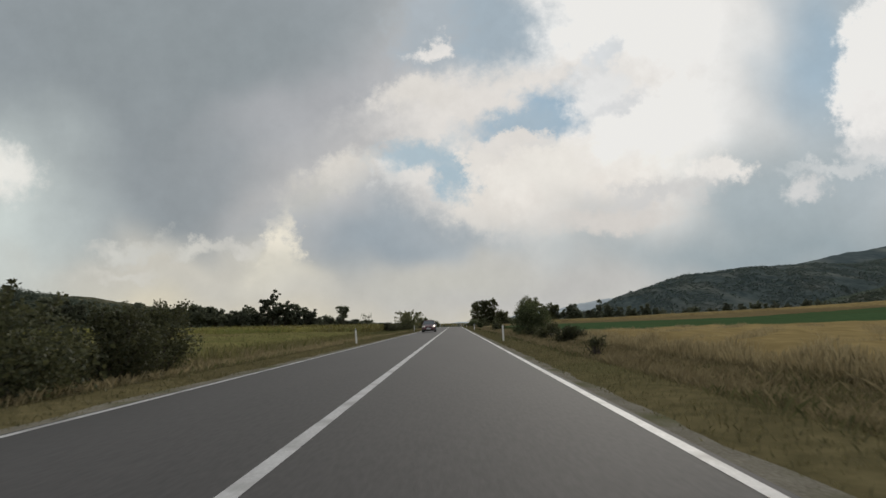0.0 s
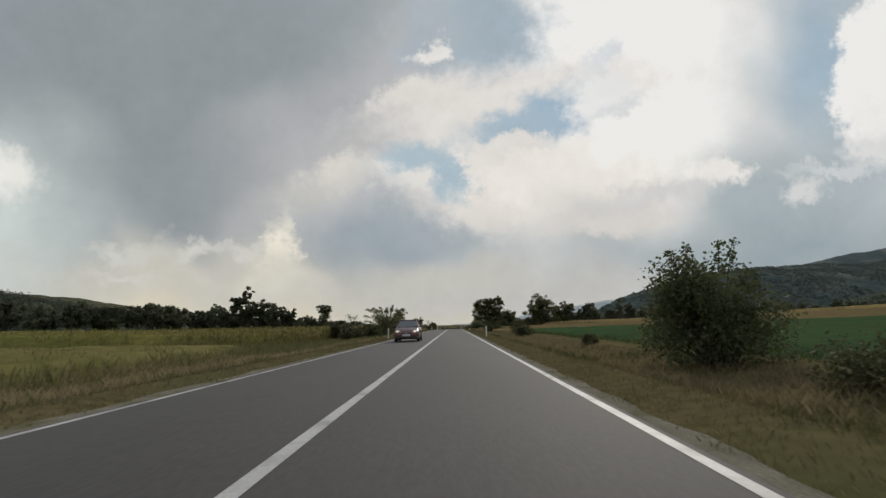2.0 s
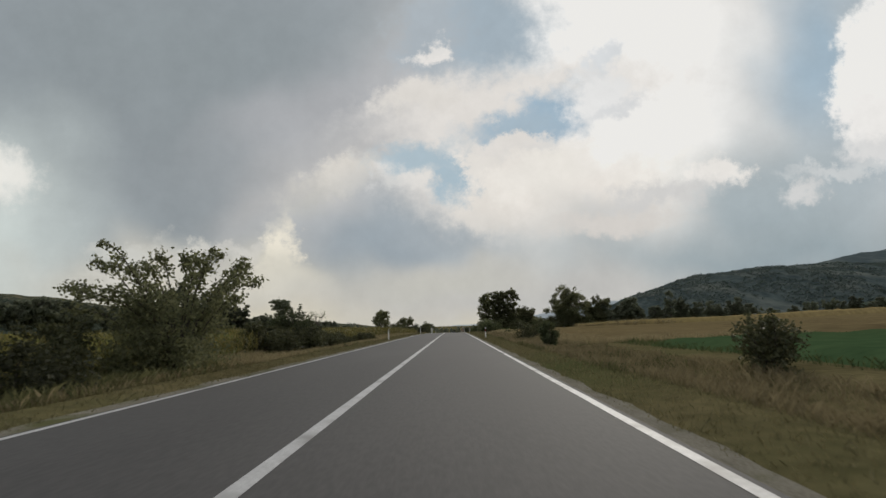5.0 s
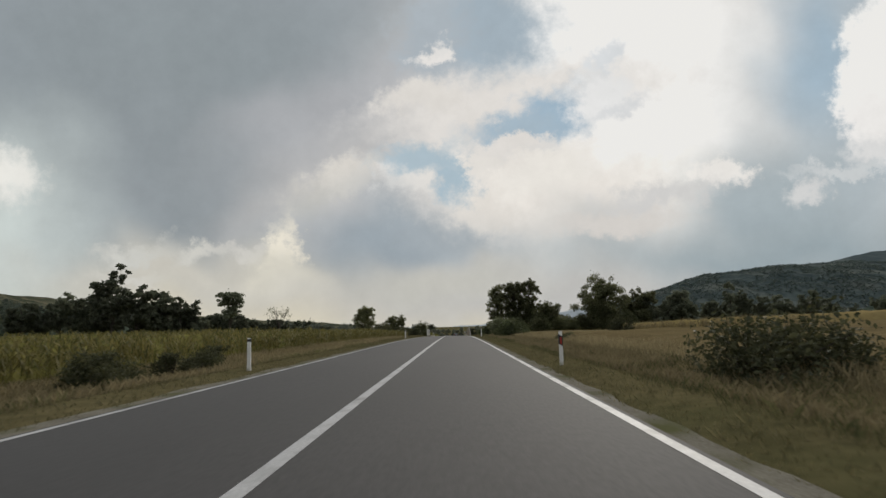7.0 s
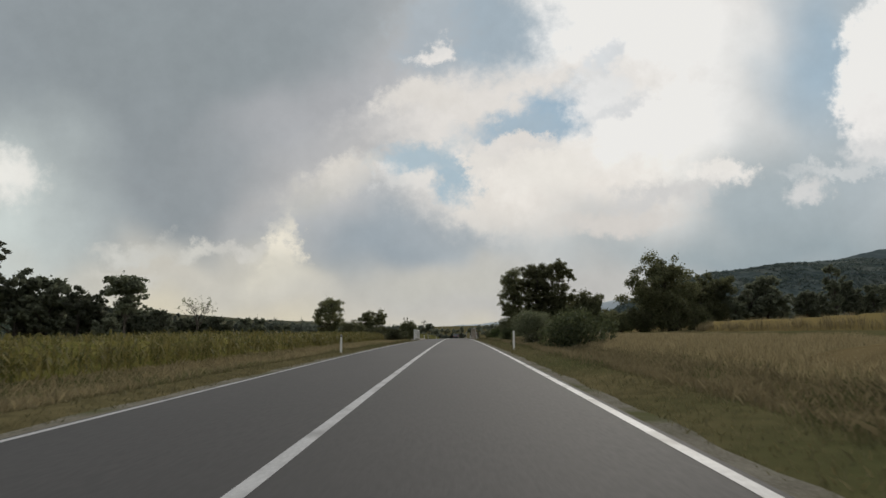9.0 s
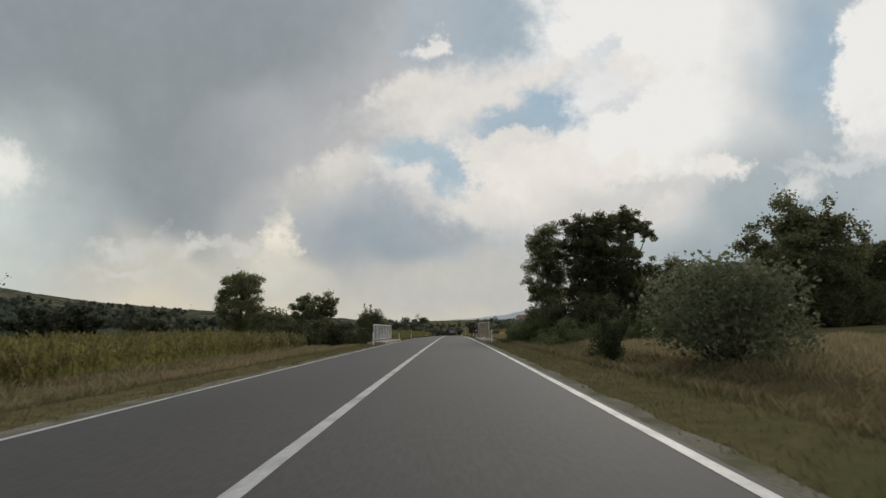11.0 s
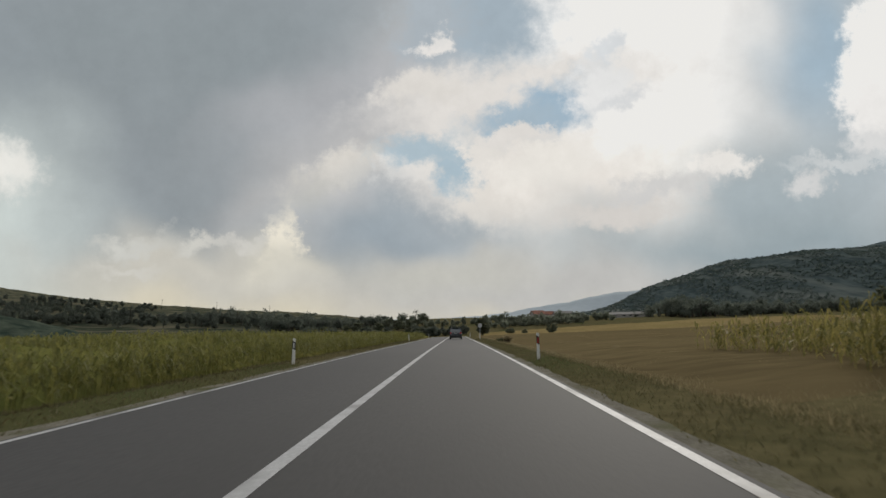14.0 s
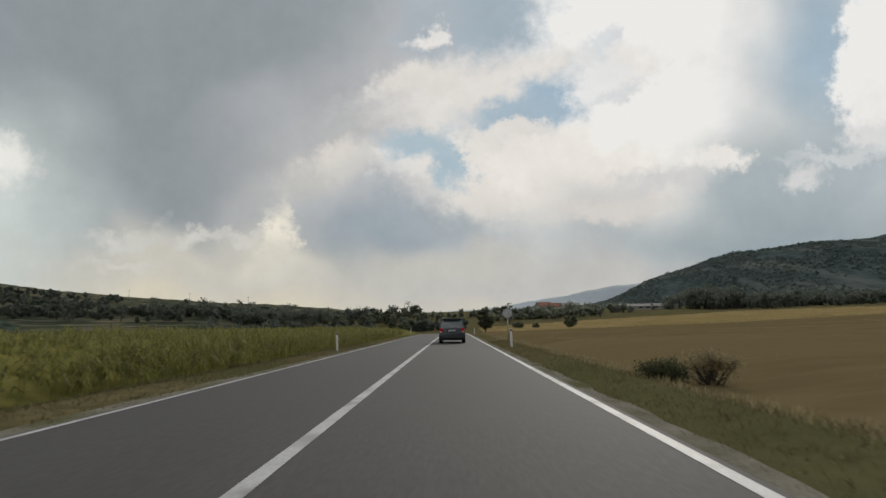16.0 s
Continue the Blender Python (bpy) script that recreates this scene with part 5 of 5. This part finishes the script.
def utility_pole(x, y, tall):
    thing = empty("utility_pole", pose(x, y, slope_z(x, y), 0, 1.0, 12))
    bm = bmesh.new()
    tube(bm, [(0, 0, 0), (0, 0, tall)], 0.16, 8, 0.1)
    part("pole", bm, BARK, thing, smooth=True)
    bm = bmesh.new()
    box(bm, -0.9, 0.9, -0.06, 0.06, tall - 0.7, tall - 0.56, 0.01)
    part("crossarm", bm, BARK, thing)
    for k in (-0.8, 0.0, 0.8):
        bm = bmesh.new()
        tube(bm, [(k, 0, tall - 0.56), (k, 0, tall - 0.36)], 0.05, 8, 0.03)
        part("insulator", bm, WHITE, thing, "pale insulator")
    return tagged(thing, "weathered wooden utility pole on the hillside", "utility pole", "utility poles")


for x, y, tall in ((-262, 712, 9.5), (-214, 716, 9), (-168, 722, 9)):
    utility_pole(x, y, tall)


# ---- cars ----
MAROON = plain("maroon_paint", (0.085, 0.012, 0.015), 0.3, 0.25, 0.5, 1.0)
NAVY = plain("dark_blue_paint", (0.012, 0.016, 0.022), 0.35, 0.3, 0.5, 0.6)
CAR_GLASS = plain("tinted_car_glass", (0.05, 0.06, 0.065), 0.06, 0.0, 1.0, 0.6)
RUBBER = surface("tyre_rubber", (0.012, 0.012, 0.012), (0.03, 0.029, 0.028), 10, 0.9, 4, 0.2)
TRIM = surface("black_car_trim", (0.012, 0.012, 0.013), (0.03, 0.03, 0.03), 8, 0.6, 4, 0.1)
RIM = plain("alloy_rim", (0.42, 0.42, 0.42), 0.35, 0.8)
LAMP_ON = plain("lit_headlamp", (1.0, 0.86, 0.66), 0.2, emit=1.0)
LAMP_CLEAR = plain("clear_lamp_glass", (0.55, 0.55, 0.54), 0.12)
TAIL = plain("red_tail_lamp", (0.36, 0.012, 0.012), 0.25, emit=0.12)
PLATE = plain("white_plate", (0.62, 0.62, 0.60), 0.5)
PLATE_MARK = plain("plate_marks", (0.28, 0.28, 0.28), 0.6)


def loft(stations):
    """Closed skin over cross-sections, each y and half a profile from below to the middle of the top; mirrored."""
    bm = bmesh.new()
    rings = []
    for y, prof in stations:
        pts = [(x, z) for x, z in prof] + [(-x, z) for x, z in prof[::-1] if x > 1e-6]
        rings.append([bm.verts.new((x, y, z)) for x, z in pts])
    n = len(rings[0])
    for a, b in zip(rings, rings[1:]):
        for k in range(n):
            bm.faces.new((a[k], b[k], b[(k + 1) % n], a[(k + 1) % n]))
    bm.faces.new(rings[0])
    bm.faces.new(rings[-1][::-1])
    bmesh.ops.recalc_face_normals(bm, faces=bm.faces)
    return bm


def section(y, w, zb, zm, zs, zt):
    return (y, [(w * 0.84, zb), (w * 0.97, zb + 0.07), (w, zm), (w * 0.985, (zm + zs) / 2), (w * 0.94, zs), (w * 0.80, zs + (zt - zs) * 0.6), (w * 0.4, zt), (0, zt + 0.008)])


def car(name, sections, cabin, wheel_r, axles, track, paint, label):
    """cabin: sill half width, roof half width, windscreen foot and head, rear head and foot (y, z), and the roof's thickness."""
    thing = empty(name)
    body = part("body", loft([section(*s) for s in sections]), paint, thing, smooth=True)
    wb, wt, wf, wh, rh, rf, thick = cabin
    ring = [(wf, wb), ((wh), wt), (rh, wt), (rf, wb)]
    bm = bmesh.new()
    vs = [[bm.verts.new((s * w, p[0], p[1])) for p, w in ring] for s in (1, -1)]
    bm.faces.new(vs[0])
    bm.faces.new(vs[1][::-1])
    for k in range(4):
        bm.faces.new((vs[0][k], vs[0][(k + 1) % 4], vs[1][(k + 1) % 4], vs[1][k]))
    bmesh.ops.recalc_face_normals(bm, faces=bm.faces)
    bmesh.ops.bevel(bm, geom=list(bm.edges), offset=0.05, segments=3, affect="EDGES", profile=0.5)
    part("glasshouse", bm, CAR_GLASS, thing, "dark tinted glass", smooth=True)
    bm = bmesh.new()
    box(bm, -wt - 0.02, wt + 0.02, rh[0] - 0.05, wh[0] + 0.05, wh[1] - 0.05, wh[1] + thick, 0.05)
    for v in bm.verts:
        v.co.z += 0.03 * (1 - (v.co.x / wt) ** 2) if v.co.z > wh[1] + 0.01 else 0
    part("roof", bm, paint, thing, smooth=True)
    for s in (1, -1):
        def on_side(y, z):
            f = (z - wf[1]) / (wh[1] - wf[1])
            return (s * (wb + (wt - wb) * f + 0.008), y, z)
        for foot, head, r in ((wf, wh, 0.03), (rf, rh, 0.04)):
            bm = bmesh.new()
            tube(bm, [on_side(*foot), on_side(*head)], r * 0.8, 8)
            part("pillar", bm, paint, thing)
        for y in ((wh[0] + rh[0]) / 2 + 0.12, rh[0] + 0.12):
            bm = bmesh.new()
            tube(bm, [on_side(y, wf[1]), on_side(y, wh[1])], 0.035, 4)
            part("pillar", bm, TRIM, thing, "black window pillar")
        bm = bmesh.new()
        box(bm, -0.09, 0.09, -0.06, 0.06, -0.065, 0.065, 0.03)
        m = part("mirror", bm, TRIM, thing, "black door mirror", smooth=True)
        m.location = (s * (wb + 0.17), wf[0] - 0.28, wf[1] + 0.06)
        bm = bmesh.new()
        box(bm, -0.012, 0.012, rf[0] + 0.25, sections[1][0] - 0.5, 0.47, 0.53, 0.006)
        m = part("side_strip", bm, TRIM, thing, "black rubbing strip")
        m.location = (s * (sections[4][1] + 0.004), 0, 0)
        for y in ((wh[0] + rh[0]) / 2 + 0.25, (wh[0] + rh[0]) / 2 - 0.7):
            bm = bmesh.new()
            box(bm, -0.015, 0.015, -0.09, 0.09, -0.02, 0.02, 0.008)
            m = part("door_handle", bm, TRIM, thing)
            m.location = (s * (sections[4][1] * 0.975 + 0.01), y, wf[1] - 0.12)
        for y in axles:
            bm = bmesh.new()
            bmesh.ops.create_cone(bm, cap_ends=True, segments=28, radius1=wheel_r + 0.055, radius2=wheel_r + 0.055, depth=0.03, matrix=pose(0, 0, 0, 0, 90))
            m = part("wheel_arch", bm, TRIM, thing, "dark wheel arch")
            m.location = (s * (sections[4][1] - 0.012), y, wheel_r + 0.02)
            bm = bmesh.new()
            r = bmesh.ops.create_cone(bm, cap_ends=True, segments=28, radius1=wheel_r, radius2=wheel_r, depth=0.2, matrix=pose(0, 0, 0, 0, 90))
            bmesh.ops.bevel(bm, geom=[e for e in bm.edges if len(e.link_faces) == 2 and any(len(q.verts) > 4 for q in e.link_faces)], offset=0.03, segments=3, affect="EDGES", profile=0.5)
            wheel = part("wheel", bm, RUBBER, thing, "black tyre", smooth=True)
            wheel.location = (s * track, y, wheel_r)
            bm = bmesh.new()
            bmesh.ops.create_cone(bm, cap_ends=True, segments=24, radius1=wheel_r * 0.64, radius2=wheel_r * 0.6, depth=0.02, matrix=pose(s * 0.102, 0, 0, 0, 90))
            for k in range(5):
                a = k * math.tau / 5
                box(bm, s * 0.112 - 0.008, s * 0.112 + 0.008, math.cos(a) * wheel_r * 0.33 - 0.03, math.cos(a) * wheel_r * 0.33 + 0.03, math.sin(a) * wheel_r * 0.33 - 0.03, math.sin(a) * wheel_r * 0.33 + 0.03)
            part("rim", bm, RIM, wheel, "grey wheel rim")
    return tagged(thing, label, "car")


def fitting(thing, name, material, at, size, label="", bevel=0.02, turn=(0, 0, 0)):
    bm = bmesh.new()
    box(bm, -size[0] / 2, size[0] / 2, -size[1] / 2, size[1] / 2, -size[2] / 2, size[2] / 2, min(bevel, min(size) * 0.45))
    ob = part(name, bm, material, thing, label, smooth=False)
    ob.matrix_basis = pose(*at, *turn)
    return ob


def blister(thing, name, material, at, size, label="", turn=(0, 0, 0)):
    """A rounded lens, wider than high."""
    bm = bmesh.new()
    bmesh.ops.create_uvsphere(bm, u_segments=20, v_segments=12, radius=0.5)
    for v in bm.verts:
        q = abs(v.co.x) * 2
        v.co.z *= 1.15 - 0.55 * (0.5 + v.co.x)
        v.co = Vector((v.co.x * size[0] * (1 + 0.1 * q), v.co.y * size[1], v.co.z * size[2]))
    ob = part(name, bm, material, thing, label, smooth=True)
    ob.matrix_basis = pose(*at, *turn)
    return ob


red = car("car", [(2.10, 0.56, 0.26, 0.40, 0.50, 0.54), (2.02, 0.74, 0.19, 0.43, 0.58, 0.63), (1.88, 0.82, 0.17, 0.46, 0.66, 0.71), (1.6, 0.85, 0.17, 0.5, 0.74, 0.81), (1.25, 0.86, 0.17, 0.5, 0.82, 0.90), (0.95, 0.862, 0.17, 0.5, 0.87, 0.94),
                  (0, 0.862, 0.17, 0.5, 0.90, 0.94), (-1.2, 0.86, 0.17, 0.5, 0.93, 0.96), (-1.85, 0.82, 0.2, 0.5, 0.93, 0.96), (-2.05, 0.70, 0.28, 0.5, 0.86, 0.90)],
          (0.80, 0.59, (1.16, 0.90), (0.30, 1.36), (-1.30, 1.37), (-1.96, 0.95), 0.035), 0.3, (1.28, -1.3), 0.782, MAROON, "maroon hatchback with lit headlamps on the road")
for s in (1, -1):
    h = blister(red, "headlamp", LAMP_CLEAR, (s * 0.63, 1.86, 0.635), (0.46 * s, 0.22, 0.22), "clear lit headlamp", (-30, 0, s * -32))
    blister(h, "bulb", LAMP_ON, (s * -0.06, 0.045, 0.02), (0.2 * s, 0.17, 0.15), "warm lit lamp")
    blister(red, "fog_lamp", LAMP_CLEAR, (s * 0.56, 2.03, 0.31), (0.15, 0.08, 0.08), "round fog lamp", (0, 0, s * -18))
fitting(red, "grille", TRIM, (0, 2.085, 0.525), (0.7, 0.07, 0.075), "black grille", 0.03)
fitting(red, "badge", RIM, (0, 2.125, 0.535), (0.09, 0.02, 0.045), "small oval emblem", 0.018)
fitting(red, "bumper", TRIM, (0, 1.985, 0.265), (1.56, 0.24, 0.21), "black lower bumper", 0.06)
fitting(red, "air_intake", RUBBER, (0, 2.115, 0.26), (0.9, 0.04, 0.09), "dark lower intake", 0.015)
pl = fitting(red, "number_plate", PLATE, (0, 2.125, 0.41), (0.52, 0.02, 0.115), "white number plate", 0.006)
fitting(pl, "plate_marks", PLATE_MARK, (0.02, 0.011, 0), (0.36, 0.006, 0.05), "plain dark bar", 0.002).name = "plate_bar"
for x in (0.3, -0.25):
    bm = bmesh.new()
    tube(bm, [(x, 1.14, 0.935), (x - 0.5, 1.08, 0.98)], 0.01, 6)
    part("wiper", bm, TRIM, red, "black wiper")
red.matrix_basis = pose(-1.9, 72.8, -0.02, 0, 0, 180)
red.scale = (1.06, 1.06, 1.17)

van = car("car", [(2.3, 0.62, 0.3, 0.5, 0.66, 0.70), (2.1, 0.82, 0.22, 0.52, 0.78, 0.84), (1.75, 0.88, 0.2, 0.55, 0.88, 0.96), (1.4, 0.90, 0.2, 0.55, 0.97, 1.04), (0.9, 0.905, 0.2, 0.55, 1.0, 1.03),
                  (-1.6, 0.905, 0.2, 0.55, 1.02, 1.04), (-2.15, 0.89, 0.22, 0.55, 1.02, 1.04), (-2.3, 0.86, 0.26, 0.55, 1.0, 1.03)],
          (0.85, 0.72, (1.5, 1.0), (0.45, 1.62), (-1.95, 1.63), (-2.27, 1.0), 0.07), 0.32, (1.42, -1.42), 0.82, NAVY, "dark blue people carrier with red tail lamps on the road")
for s in (1, -1):
    t = fitting(van, "tail_lamp", TAIL, (s * 0.75, -2.29, 0.90), (0.2, 0.06, 0.30), "red tail lamp", 0.02, (6, 0, s * 8))
    fitting(t, "clear_lens", LAMP_CLEAR, (0, -0.028, -0.11), (0.16, 0.02, 0.06), "clear reversing lens", 0.008)
    bm = bmesh.new()
    tube(bm, [(s * 0.62, 0.3, 1.70), (s * 0.62, 0.15, 1.765), (s * 0.62, -1.75, 1.775), (s * 0.62, -1.95, 1.71)], 0.018, 8)
    part("roof_rail", bm, TRIM, van, "black roof rail")
fitting(van, "bumper", TRIM, (0, -2.32, 0.46), (1.66, 0.14, 0.26), "dark plastic bumper", 0.05)
fitting(van, "tailgate_recess", TRIM, (0, -2.31, 0.86), (0.72, 0.02, 0.2), "dark recess round the plate", 0.008)
pl = fitting(van, "number_plate", PLATE, (0, -2.328, 0.87), (0.5, 0.02, 0.11), "white number plate", 0.006)
fitting(pl, "plate_bar", PLATE_MARK, (0.02, -0.011, 0), (0.36, 0.006, 0.05), "plain dark bar", 0.002)
fitting(van, "rear_spoiler", NAVY, (0, -2.06, 1.685), (1.2, 0.16, 0.03), "", 0.01)
bm = bmesh.new()
tube(bm, [(0.0, -2.31, 1.03), (0.36, -2.26, 1.15)], 0.012, 6)
part("wiper", bm, TRIM, van, "black rear wiper")
van.matrix_basis = pose(1.5, 332.9, float(fall(332.9)) - 0.025, slope(332.9))
